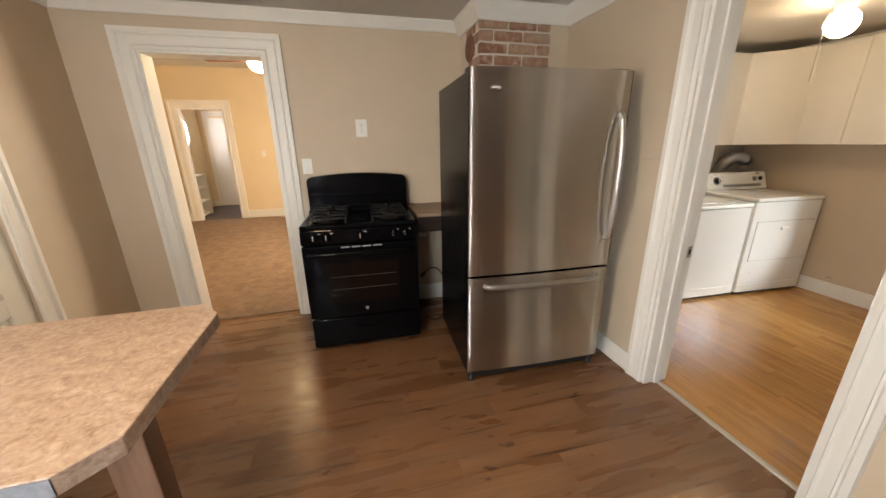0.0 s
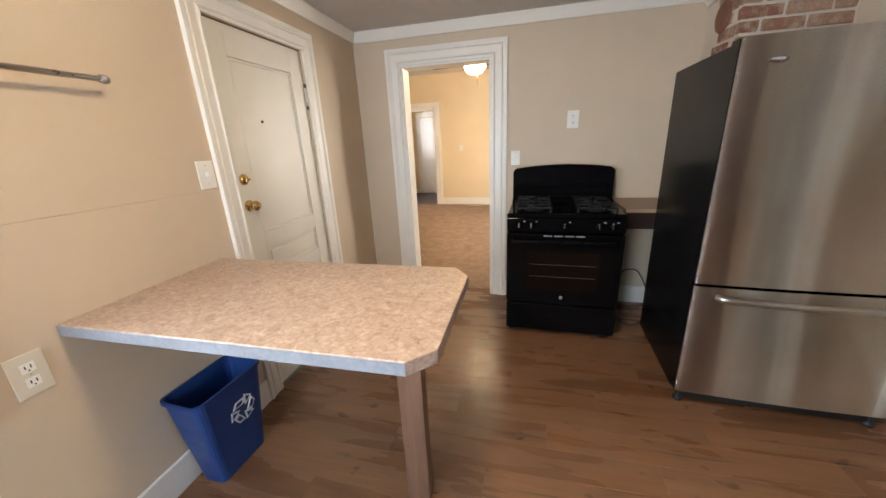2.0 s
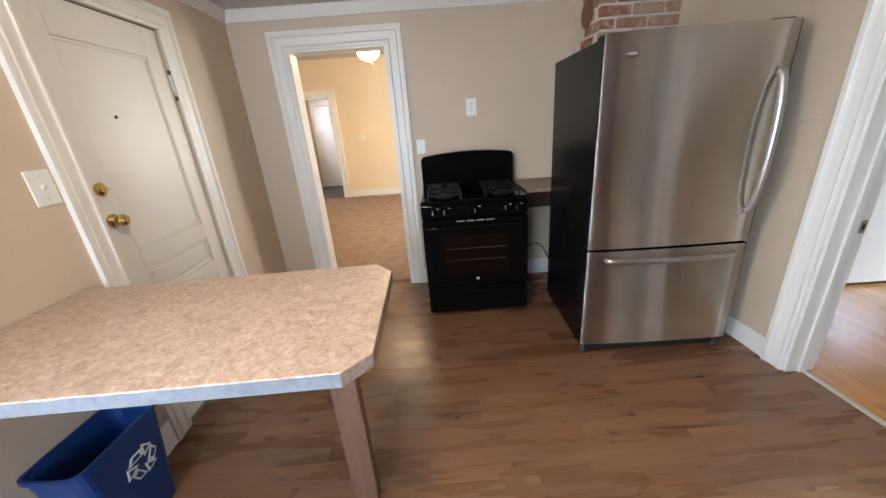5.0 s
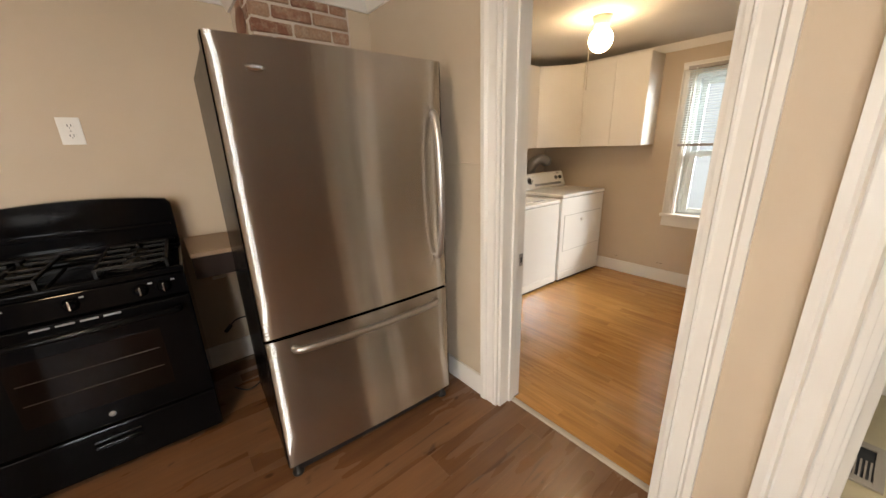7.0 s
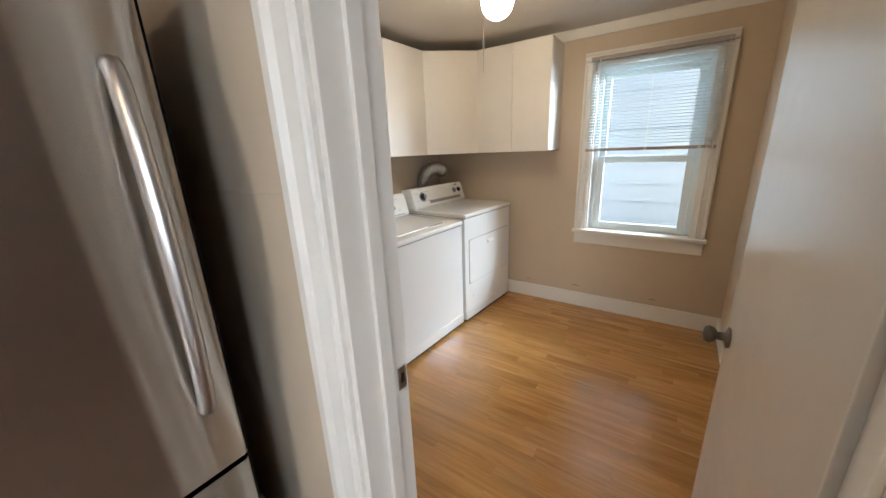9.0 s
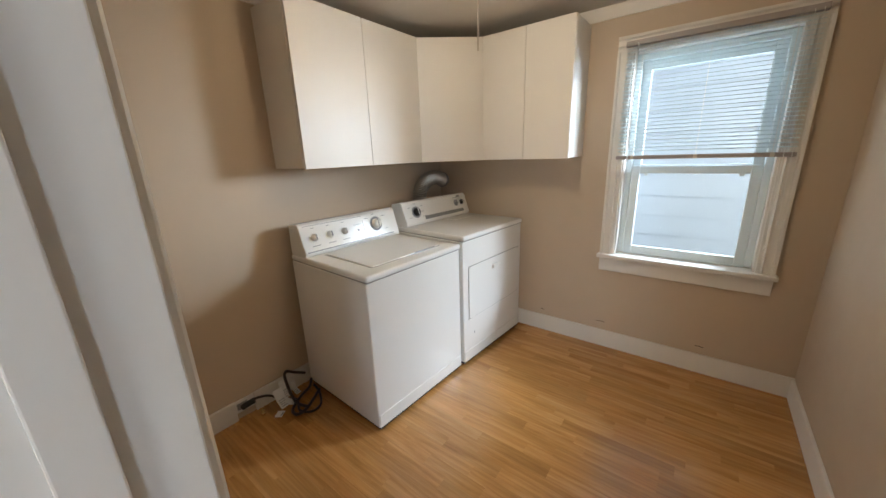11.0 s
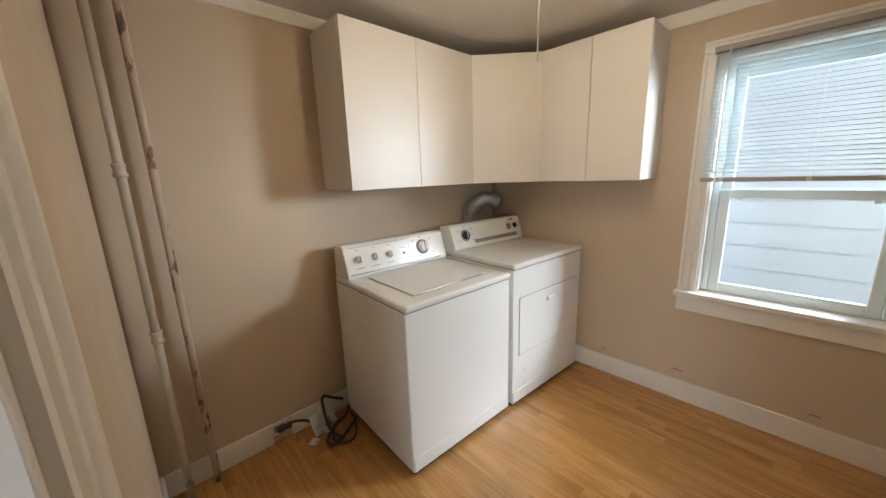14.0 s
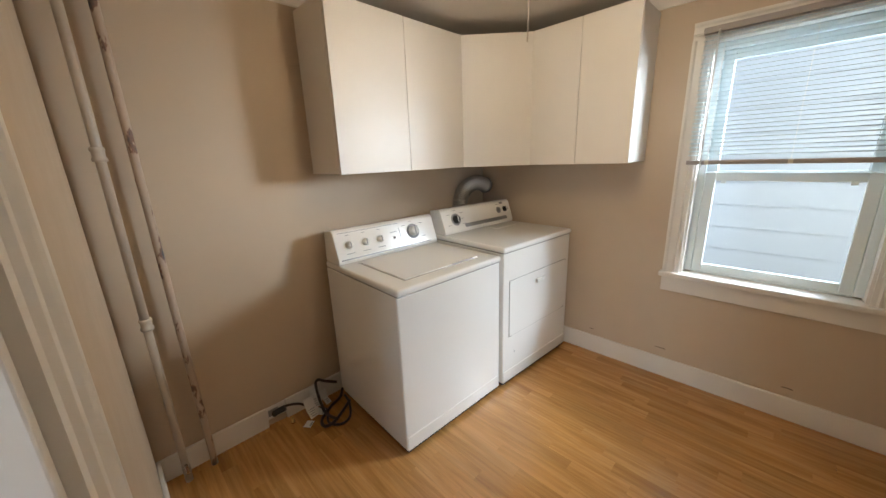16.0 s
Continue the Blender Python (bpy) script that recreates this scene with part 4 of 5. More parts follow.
part("dome", lathe([(0, -0.105), (0.04, -0.100), (0.08, -0.082), (0.105, -0.058), (0.115, -0.036), (0, -0.0355)], 2, (0, 0, 0), 32), KITCHEN_GLOW, kl, "lit frosted glass dome")

# old plaster seams under the paint
solid("wall_seam_west", tube([(KX0 + 0.0005, -1.6, 1.262), (KX0 + 0.001, 0.2, 1.255), (KX0 + 0.001, 0.8, 1.249), (KX0 + 0.0005, 1.42, 1.246)], 0.0025, 6, flat=0.7), WALL, "ridge of an old plaster seam under the paint", "wall seam", "structure")
solid("wall_seam_partition", tube([(KX1 - 0.0005, 1.64, 1.315), (KX1 - 0.001, 2.0, 1.31), (KX1 - 0.0005, 2.6, 1.312)], 0.002, 6, flat=0.7), WALL, "ridge of an old plaster seam under the paint", "wall seam", "structure")

# floor registers
reg = thing("floor_register", pose(1.632, 0.592, 0.006), "dark brown metal floor register beside the partition", "floor vent")
part("frame", boxes((-0.075, 0.075, -0.16, -0.135, -0.004, 0.004), (-0.075, 0.075, 0.135, 0.16, -0.004, 0.004), (-0.075, -0.05, -0.135, 0.135, -0.004, 0.004), (0.05, 0.075, -0.135, 0.135, -0.004, 0.004)), VENT_BROWN, reg)
part("well", box(-0.05, 0.05, -0.135, 0.135, -0.005, -0.003), BLACK_MATT, reg)
for i in range(14):
    part("louvre", box(-0.05, 0.05, -0.129 + i * 0.0195, -0.122 + i * 0.0195, -0.003, 0.002), VENT_BROWN, reg)
reg2 = thing("floor_register", pose(2.69, 0.24, 0.007, 0, 0, -3), "tan metal register on the bathroom floor", "floor vent")
part("frame", boxes((-0.16, 0.16, -0.085, -0.055, -0.004, 0.006), (-0.16, 0.16, 0.055, 0.085, -0.004, 0.006), (-0.16, -0.12, -0.055, 0.055, -0.004, 0.006), (0.12, 0.16, -0.055, 0.055, -0.004, 0.006)), VENT_TAN, reg2)
part("well", box(-0.12, 0.12, -0.055, 0.055, -0.004, -0.002), BLACK_MATT, reg2)
for i in range(7):
    part("louvre", box(-0.12, 0.02, -0.049 + i * 0.015, -0.043 + i * 0.015, -0.002, 0.004), VENT_TAN, reg2)


def build_window_unit(name, m, w, h, label, cased=0.09, stool=True):
    """Double-hung window in a wall; local x across, y out of the room, z up from the opening's foot. Returns the thing."""
    win = thing(name, m, label, "window", kind="structure")
    c = cased
    prof = [(0, 0), (0, -0.014), (0.2, -0.016), (0.3, -0.022), (0.4, -0.016), (0.75, -0.018), (0.85, -0.026), (1, -0.026), (1, 0)]
    part("side_casing", prism([(-w / 2 - a * c, b) for a, b in prof], 2, 0, h), TRIM, win)
    part("side_casing", prism([(w / 2 + a * c, b) for a, b in prof], 2, 0, h), TRIM, win)
    part("head_casing", prism([(b, h + a * c) for a, b in prof], 0, -w / 2 - c, w / 2 + c), TRIM, win)
    if stool:
        part("sill", box(-w / 2 - c - 0.015, w / 2 + c + 0.015, -0.045, 0.07, -0.022, 0.006, 0.006), TRIM, win)
        part("apron", box(-w / 2 - c, w / 2 + c, -0.017, 0, -0.115, -0.0225, 0.003), TRIM, win)
    else:
        part("bottom_casing", prism([(b, -a * c * 0.85) for a, b in prof], 0, -w / 2 - c, w / 2 + c), TRIM, win)
        part("sill", box(-w / 2, w / 2, -0.002, 0.07, -0.012, 0.006, 0.003), TRIM, win)
    part("lining", boxes((-w / 2, -w / 2 + 0.012, 0.0, 0.16, 0, h), (w / 2 - 0.012, w / 2, 0.0, 0.16, 0, h), (-w / 2 + 0.012, w / 2 - 0.012, 0.0, 0.16, h - 0.012, h), (-w / 2 + 0.012, w / 2 - 0.012, 0.131, 0.16, 0, 0.012)), TRIM, win)
    f = part("frame", boxes((-w / 2 + 0.012, -w / 2 + 0.045, 0.062, 0.13, 0.012, h - 0.012), (w / 2 - 0.045, w / 2 - 0.012, 0.062, 0.13, 0.012, h - 0.012), (-w / 2 + 0.045, w / 2 - 0.045, 0.062, 0.13, h - 0.05, h - 0.012), (-w / 2 + 0.045, w / 2 - 0.045, 0.064, 0.13, 0.0065, 0.016), bevel=0.003), VINYL, win, "white vinyl window frame")

    def sash(y, z0, z1, title):
        a, b, t = -w / 2 + 0.046, w / 2 - 0.046, 0.047
        s = part(title, boxes((a, a + t, y, y + 0.03, z0, z1), (b - t, b, y, y + 0.03, z0, z1), (a + t, b - t, y, y + 0.03, z0, z0 + t), (a + t, b - t, y, y + 0.03, z1 - t, z1), bevel=0.004), VINYL, win)
        g = part("pane", box(a + t - 0.004, b - t + 0.004, y + 0.012, y + 0.018, z0 + t - 0.004, z1 - t + 0.004), GLASS, s)
        g.visible_shadow = False
        return s
    lower = sash(0.066, 0.0165, h * 0.455 + 0.02, "lower_sash")
    sash(0.098, h * 0.455 - 0.02, h - 0.051, "upper_sash")
    for x in (-w / 2 + 0.13, w / 2 - 0.13):
        part("sash_lock", boxes((x - 0.012, x + 0.012, 0.062, 0.067, h * 0.455 - 0.04, h * 0.455 - 0.02), bevel=0.001), VINYL, lower)
    return win


def build_blind(name, m, w, drop, pitch, tilt, label, cords=True):
    b = thing(name, m, label, "window blind")
    part("headrail", box(-w / 2, w / 2, -0.02, 0.02, -0.028, 0, 0.003), RAIL_GREY if cords else PLASTIC_WHITE, b)
    n = int((drop - 0.05) / pitch)
    slat = bmesh.new()
    rows = []
    for i in range(5):
        u = i / 4 * 2 - 1
        rows.append([slat.verts.new((x, u * 0.0125, 0.0022 * (1 - u * u) + dz)) for x in (-w / 2 + 0.004, w / 2 - 0.004) for dz in (0.0, 0.0006)])
    for p, q in zip(rows, rows[1:]):
        slat.faces.new((p[0], p[2], q[2], q[0]))
        slat.faces.new((p[1], q[1], q[3], p[3]))
    me = mesh_of("slat", slat, SLAT)
    for i in range(n):
        o = new("slat", me)
        o.parent = b
        o.matrix_local = pose(0, 0, -0.04 - i * pitch, tilt)
    part("bottom_rail", box(-w / 2, w / 2, -0.014, 0.014, -drop, -drop + 0.022, 0.004), RAIL_GREY, b, "grey-brown bottom rail")
    for x in (-w / 2 + 0.09, 0.0, w / 2 - 0.09):
        part("ladder_cord", boxes((x - 0.0008, x + 0.0008, -0.0135, -0.0125, -drop + 0.02, -0.028), (x - 0.0008, x + 0.0008, 0.0125, 0.0135, -drop + 0.02, -0.028)), PLASTIC_WHITE, b)
        part("cord_clip", box(x - 0.009, x + 0.009, -0.0155, -0.013, -drop, -drop + 0.022), PLASTIC_IVORY, b)
    if cords:
        part("tilt_wand", tube([(-w / 2 + 0.065, -0.026, -0.02), (-w / 2 + 0.066, -0.028, -drop - 0.015)], 0.004, 8), PLASTIC_WHITE, b, "clear tilt wand")
        xr = w / 2 - 0.05
        for k, (dx, end) in enumerate(((0.0, -1.12), (0.03, -0.98))):
            c = part("lift_cord", tube([(xr + dx, -0.024, -0.02), (xr + dx, -0.026, -0.6), (xr + dx + 0.006, -0.028, end)], 0.0012, 6), PLASTIC_WHITE, b)
            part("tassel", lathe([(0, 0), (0.006, 0), (0.004, 0.022), (0, 0.026)], 2, (xr + dx + 0.006, -0.028, end - 0.024), 10), PLASTIC_WHITE, c)
    return b


build_window_unit("window_living", pose(VX1, (VW[0] + VW[1]) / 2, VW[2], 0, 0, -90), VW[1] - VW[0], VW[3] - VW[2], "white double-hung window in the carpeted room")
# kitchen window on the west wall with its lowered blind, and the window behind
build_window_unit("window_kitchen", pose(KX0, (KW[0] + KW[1]) / 2, KW[2], 0, 0, 90), KW[1] - KW[0], KW[3] - KW[2], "white double-hung kitchen window with a lowered blind", 0.068, False)
build_window_unit("window_south", pose((SW[0] + SW[1]) / 2, KY0, SW[2], 0, 0, 180), SW[1] - SW[0], SW[3] - SW[2], "white double-hung kitchen window", 0.09)
build_blind("window_blind", pose(KX0 + 0.03, (KW[0] + KW[1]) / 2, KW[3] - 0.002, 0, 0, 90), KW[1] - KW[0] + 0.05, KW[3] - KW[2] - 0.005, 0.021, 18, "white slatted blind lowered over the kitchen window", False)


# ---- things: laundry ----
def build_machine(name, x, y, ang, w, h, label, dryer):
    m = thing(name, pose(x, y, 0, 0, 0, ang), label, "dryer" if dryer else "washing machine")
    D = 0.66 if dryer else 0.69
    part("cabinet", box(0, w, 0.004, D, 0.028, h - 0.036, 0.008, 3), ENAMEL, m)
    part("top", box(-0.002, w + 0.002, -0.006, D, h - 0.033, h, 0.012, 3), ENAMEL, m, "white enamel top")
    part("plinth", box(0.006, w - 0.006, 0.0, 0.02, 0.03, 0.105, 0.003), ENAMEL, m)
    # black filler for the shade between cabinet and floor
    part("base_gap", box(0.01, w - 0.01, 0.01, D - 0.02, 0.012, 0.029), BLACK_MATT, m)
    for fx in (0.05, w - 0.05):
        for fy in (0.05, D - 0.06):
            part("foot", lathe([(0, 0), (0.02, 0), (0.02, 0.012), (0.008, 0.014), (0.008, 0.03), (0, 0.03)], 2, (fx, fy, 0), 12), BLACK_MATT, m)
    # sloped console
    c0, ch = D - 0.16, (0.17 if dryer else 0.185)
    con = part("console", prism([(c0, h + 0.0005), (c0 - 0.005, h + 0.02), (c0 + 0.045, h + ch - 0.012), (c0 + 0.065, h + ch), (D - 0.01, h + ch - 0.012), (D, h + 0.0005)], 0, 0.004, w - 0.004, 0.006), ENAMEL, m, "white sloped control console")
    tilt = -math.degrees(math.atan2(0.05, ch - 0.032))
    face = pose(0, c0 - 0.005, h + 0.02, tilt)
    slope = math.hypot(0.05, ch - 0.032)

    def knob(u, v, r, mat, title, ring=False, long=0.02):
        k = part("knob", lathe([(0, 0), (r, 0), (r, 0.004), (r * 0.86, 0.008), (r * 0.8, long), (r * 0.66, long + 0.003), (0, long + 0.004)], 1, (0, 0, 0), 22), mat, con, title)
        k.matrix_local = face @ pose(u, -0.0015, v * slope, 0, 0, 180)
        part("pointer", box(-0.003, 0.003, long, long + 0.006, -r * 0.72, r * 0.72, 0.001), PLASTIC_WHITE if mat is not PLASTIC_WHITE else GREY_INK, k)
        if ring:
            g = part("dial_ring", lathe([(r * 1.16, 0), (r * 1.42, 0), (r * 1.42, 0.002), (r * 1.16, 0.002)], 1, (0, 0, 0), 28), GREY_INK, con, "dark printed dial ring")
            g.matrix_local = face @ pose(u, -0.0012, v * slope, 0, 0, 180)
        return k

    def print_bar(u, v, lu, lv, mat=GREY_INK):
        p = part("printed_line", box(-lu / 2, lu / 2, -0.0012, 0.0006, -lv / 2, lv / 2), mat, con)
        p.matrix_local = face @ pose(u, 0, v * slope)
    if not dryer:
        for i, u in enumerate((0.085, 0.185, 0.285)):
            knob(u, 0.52, 0.021, PLASTIC_WHITE, "small white knob")
            print_bar(u, 0.22, 0.05, 0.004)
            print_bar(u, 0.86, 0.02, 0.003)
        knob(0.53, 0.55, 0.033, PLASTIC_WHITE, "large white timer knob with a chrome cap", True, 0.026)
        print_bar(0.385, 0.45, 0.014, 0.014, DARK_BROWN)
        print_bar(0.385, 0.66, 0.05, 0.003)
        for u, v, l in ((0.465, 0.83, 0.03), (0.60, 0.82, 0.03), (0.46, 0.22, 0.03), (0.605, 0.28, 0.03), (0.52, 0.95, 0.02), (0.43, 0.1, 0.03)):
            print_bar(u, v, l, 0.003)
        print_bar(0.23, 0.96, 0.40, 0.0025)
        print_bar(0.43, 0.52, 0.002, 0.085)
        print_bar(0.34, 0.035, 0.64, 0.007, TUB_GREY)
        lid = part("lid", box(0.11, w - 0.10, 0.085, c0 - 0.035, h - 0.002, h + 0.006, 0.004), ENAMEL, m, "white washer lid, closed")
        part("lid_seam", boxes((0.104, w - 0.094, 0.079, 0.085, h - 0.001, h + 0.0012), (0.104, 0.110, 0.085, c0 - 0.03, h - 0.001, h + 0.0012), (w - 0.100, w - 0.094, 0.085, c0 - 0.03, h - 0.001, h + 0.0012)), SEAM, m)
        part("lid_grip", box(w - 0.30, w - 0.14, 0.079, 0.090, h + 0.001, h + 0.0068, 0.001), TUB_GREY, lid, "worn grey grip of the lid")
    else:
        knob(0.125, 0.52, 0.030, BLACK_MATT, "black timer knob in a pale dial", True, 0.022)
        knob(0.585, 0.60, 0.018, GREY_INK, "small grey knob", True)
        knob(0.655, 0.60, 0.021, BLACK_MATT, "black start knob")
        for u, v, l in ((0.065, 0.78, 0.03), (0.19, 0.80, 0.03), (0.06, 0.28, 0.03), (0.20, 0.26, 0.04), (0.12, 0.95, 0.03), (0.19, 0.52, 0.02), (0.585, 0.90, 0.05)):
            print_bar(u, v, l, 0.003)
        print_bar(0.43, 0.16, 0.46, 0.026, TUB_GREY)
        bmx = lathe([(0, 0), (0.022, 0), (0.022, 0.002), (0, 0.0025)], 1, (0, 0, 0), 20)
        for v in bmx.verts:
            v.co.z *= 0.42
        bd = part("badge", bmx, TUB_GREY, con, "oval grey maker's mark")
        bd.matrix_local = face @ pose(0.63, 0, 0.95 * slope, 0, 0, 180)
        # front door panel, hamper style
        fr = part("front_seam", boxes((0.057, w - 0.047, 0.002, 0.005, 0.333, 0.336), (0.057, w - 0.047, 0.002, 0.005, 0.699, 0.702), (0.057, 0.060, 0.002, 0.005, 0.336, 0.699), (w - 0.05, w - 0.047, 0.002, 0.005, 0.336, 0.699)), SEAM, m)
        dd = part("door", prism(rounded(0.0602, w - 0.0502, 0.3362, 0.6988, 0.022), 1, 0.0, 0.005), ENAMEL, m, "white dryer door, closed")
        part("handle", boxes((w * 0.50 - 0.040, w * 0.50 + 0.045, -0.014, 0.0005, 0.618, 0.648), bevel=0.006), PLASTIC_WHITE, dd)
        part("handle_lip", boxes((w * 0.50 - 0.035, w * 0.50 + 0.04, -0.018, -0.012, 0.624, 0.632), bevel=0.002), ENAMEL, dd)
        part("lint_cover", box(0.40, 0.62, c0 - 0.12, c0 - 0.03, h, h + 0.004, 0.002), ENAMEL, m, "lint screen cover")
        part("scuff", box(0.116, 0.119, 0.0025, 0.0045, 0.205, 0.222), GREY_INK, m)
    part("top_gap", box(0.004, w - 0.004, 0.002, D - 0.01, h - 0.0365, h - 0.0325), SEAM, m)
    return m


build_machine("washing_machine", 2.800, 2.325, -2.4, 0.715, 0.872, "white top-loading washing machine with four knobs, beside the dryer", False)
build_machine("clothes_dryer", 3.535, 2.285, -3.8, 0.735, 0.912, "white clothes dryer with a hamper door, in the corner", True)


def build_wall_cabinets():
    zb, zt = 1.357, 2.135
    fy, fx = 2.765, 4.045
    y1, x1 = LY1 - 0.001, LX1 - 0.001
    t = 0.018

    def unit(pts, label, doors):
        c = thing("wall_cabinet", pose(0, 0, 0), label, "cabinet", "laundry wall cabinets")
        part("carcass", prism(pts, 2, zb, zt, 0.0015), LAMINATE_WHITE, c)
        for (ax, ay), (bx, by) in doors:
            l = math.hypot(bx - ax, by - ay)
            d = part("door", box(0.0015, l - 0.0015, -t, -0.0015, zb - 0.004, zt + 0.002, 0.0015), LAMINATE_WHITE, c, "flat white laminate door without a handle")
            d.matrix_local = pose(ax, ay, 0, 0, 0, math.degrees(math.atan2(by - ay, bx - ax)))
        return c
    a = fy + t
    unit([(2.846, a), (3.757, a), (3.757, y1), (2.846, y1)], "white laminate two-door wall cabinet above the washing machine", [((2.846, a), (3.296, a)), ((3.296, a), (3.757, a))])
    b = fx + t
    unit([(3.758, a), (b - 0.001, 2.449), (x1, 2.449), (x1, y1), (3.758, y1)], "white laminate corner wall cabinet with a diagonal door", [((3.764, a - 0.006), (b - 0.005, 2.453))])
    unit([(b, 1.838), (x1, 1.838), (x1, 2.448), (b, 2.448)], "white laminate two-door wall cabinet beside the window", [((b, 2.448), (b, 2.138)), ((b, 2.138), (b, 1.838))])


build_wall_cabinets()

build_window_unit("window_laundry", pose(LX1, (LW[0] + LW[1]) / 2, LW[2], 0, 0, -90), LW[1] - LW[0], LW[3] - LW[2], "white double-hung laundry window with a half-raised blind", 0.082)
build_blind("window_blind", pose(LX1 - 0.03, (LW[0] + LW[1]) / 2 - 0.010, LW[3] + 0.045, 0, 0, -90), 0.815, 0.662, 0.0205, 12, "white slatted blind drawn halfway down over the laundry window")

# ceiling lamp with a pull chain
lampg = thing("ceiling_lamp", pose(3.10, 1.815, LZ), "white glass globe lamp with a pull chain on the laundry ceiling", "ceiling lamp")
part("holder", lathe([(0, -0.065), (0.045, -0.065), (0.05, -0.05), (0.06, -0.015), (0.065, 0), (0, 0)], 2, (0, 0, 0), 24), PLASTIC_IVORY, lampg, "ivory lampholder")
gl = bmesh.new()
bmesh.ops.create_uvsphere(gl, u_segments=28, v_segments=16, radius=0.078)
for f in gl.faces:
    f.smooth = True
bmesh.ops.translate(gl, verts=gl.verts, vec=(0, 0, -0.142))
part("globe", gl, GLOBE, lampg, "lit white glass globe")
part("pull_chain", tube([(-0.055, 0.03, -0.055), (-0.085, 0.03, -0.12), (-0.088, 0.03, -0.30), (-0.09, 0.03, -0.46)], 0.0026, 6), PIPE_TAN, lampg, "thin pull chain")

# pipes in the corner
p1 = thing("water_pipe", pose(2.02, 2.985, 0), "tan painted water pipe with a coupling, in the corner", "pipe")
part("pipe", tube([(0.0, 0, 0.0), (0.0, 0.0, 0.80)], 0.0145, 14), PIPE_TAN, p1)
part("upper_pipe", tube([(0.0, 0, 0.80), (0.004, 0.0, LZ)], 0.0155, 14), PIPE_TAN, p1)
for z in (0.80, 1.47):
    part("coupling", lathe([(0, -0.025), (0.021, -0.025), (0.023, -0.015), (0.019, -0.008), (0.019, 0.008), (0.022, 0.015), (0.021, 0.025), (0, 0.025)], 2, (0.001, 0, z), 16), PIPE_TAN, p1)
part("foot_valve", boxes((-0.016, 0.016, -0.018, 0.016, 0.05, 0.085), (-0.007, 0.007, -0.03, -0.016, 0.055, 0.105), bevel=0.004), NICKEL, p1, "small drain valve")
p2 = thing("gas_pipe", pose(2.115, 3.005, 0), "pipe with peeling brown and black paint, in the corner", "pipe")
part("pipe", tube([(0.012, 0, 0.0), (0.004, 0, 1.1), (0.0, 0.0, LZ)], 0.0145, 14), RUSTY, p2)

# outlet at the baseboard, plug, cord and tags beside the washer
ob1 = plate("floor_outlet", pose(2.452, LY1 - 0.001, 0.078), "white outlet plate set into the baseboard", 0.118, 0.076, toggle=False, duplex=False)
part("socket", box(-0.045, 0.010, -0.010, -0.006, -0.020, 0.020, 0.002), TUB_GREY, ob1)
cw = thing("washer_cord", pose(0, 0, 0), "dark brown power cords lying in loops beside the washing machine", "cord")
part("cable", tube([(2.455, 3.045, 0.085), (2.50, 3.02, 0.10), (2.56, 3.0, 0.085), (2.62, 2.985, 0.03), (2.68, 2.93, 0.012), (2.64, 2.83, 0.010), (2.68, 2.765, 0.010), (2.745, 2.78, 0.010), (2.80, 2.88, 0.012), (2.815, 2.96, 0.02)], 0.007, 8), CORD, cw)
part("cable", tube([(2.815, 2.90, 0.012), (2.74, 2.85, 0.012), (2.66, 2.80, 0.018), (2.61, 2.81, 0.014), (2.62, 2.87, 0.012), (2.70, 2.92, 0.024), (2.78, 2.95, 0.03), (2.82, 2.99, 0.05)], 0.0085, 8), CORD, cw)
part("cable", tube([(2.68, 2.80, 0.022), (2.655, 2.90, 0.03), (2.665, 3.0, 0.13), (2.685, 3.02, 0.165), (2.73, 3.02, 0.135), (2.80, 3.02, 0.09)], 0.0085, 8), CORD, cw)
part("plug", tube([(2.43, 3.045, 0.072), (2.452, 3.03, 0.085), (2.485, 3.015, 0.098)], 0.017, 12), RUBBER, cw, "moulded black plug")
def build_tag(m, w, l, label, lines, fold=0.0):
    """A printed paper tag, folded across the middle by some degrees."""
    t = thing("paper_tag", m, label, "tag")
    part("sheet", box(-w / 2, w / 2, -l / 2, 0, 0, 0.0012), PAPER, t)
    flap = part("flap", box(-w / 2, w / 2, 0, l / 2, 0, 0.0012), PAPER, t)
    flap.matrix_local = pose(0, 0, 0, fold)
    part("print_line", boxes(*[(-w * 0.36, w * 0.30, -l * 0.42 + i * l * 0.11, -l * 0.42 + i * l * 0.11 + 0.004, 0.0012, 0.0017) for i in range(lines)]), GREY_INK, t)
    return t


build_tag(pose(2.605, 2.965, 0.052, 48, 14, 24), 0.075, 0.115, "white printed care tag standing against the cord", 4, 12)
build_tag(pose(2.655, 3.000, 0.075, 62, -10, -18), 0.05, 0.11, "white folded instruction leaflet beside the washing machine", 4, -22)
build_tag(pose(2.70, 2.985, 0.055, 40, 20, 30), 0.05, 0.09, "narrow white tag tied to the cord", 3, 30)
build_tag(pose(2.640, 2.930, 0.022, 18, -12, 60), 0.045, 0.08, "crumpled white tag between the cord loops", 3, 35)
build_tag(pose(2.560, 2.905, 0.004, 0, 0, 38), 0.05, 0.042, "small white square tag flat on the floor", 2)
nut = thing("brass_fitting", pose(2.505, 2.985, 0.0), "small brass fitting on the floor beside the outlet", "fitting")
part("collar", lathe([(0, 0), (0.012, 0), (0.012, 0.010), (0.007, 0.012), (0.007, 0.030), (0, 0.030)], 2, (0, 0, 0.002), 8), BRASS, nut)

# dryer duct
duct = thing("dryer_duct", pose(0, 0, 0), "crumpled foil dryer duct curving into the wall", "duct")
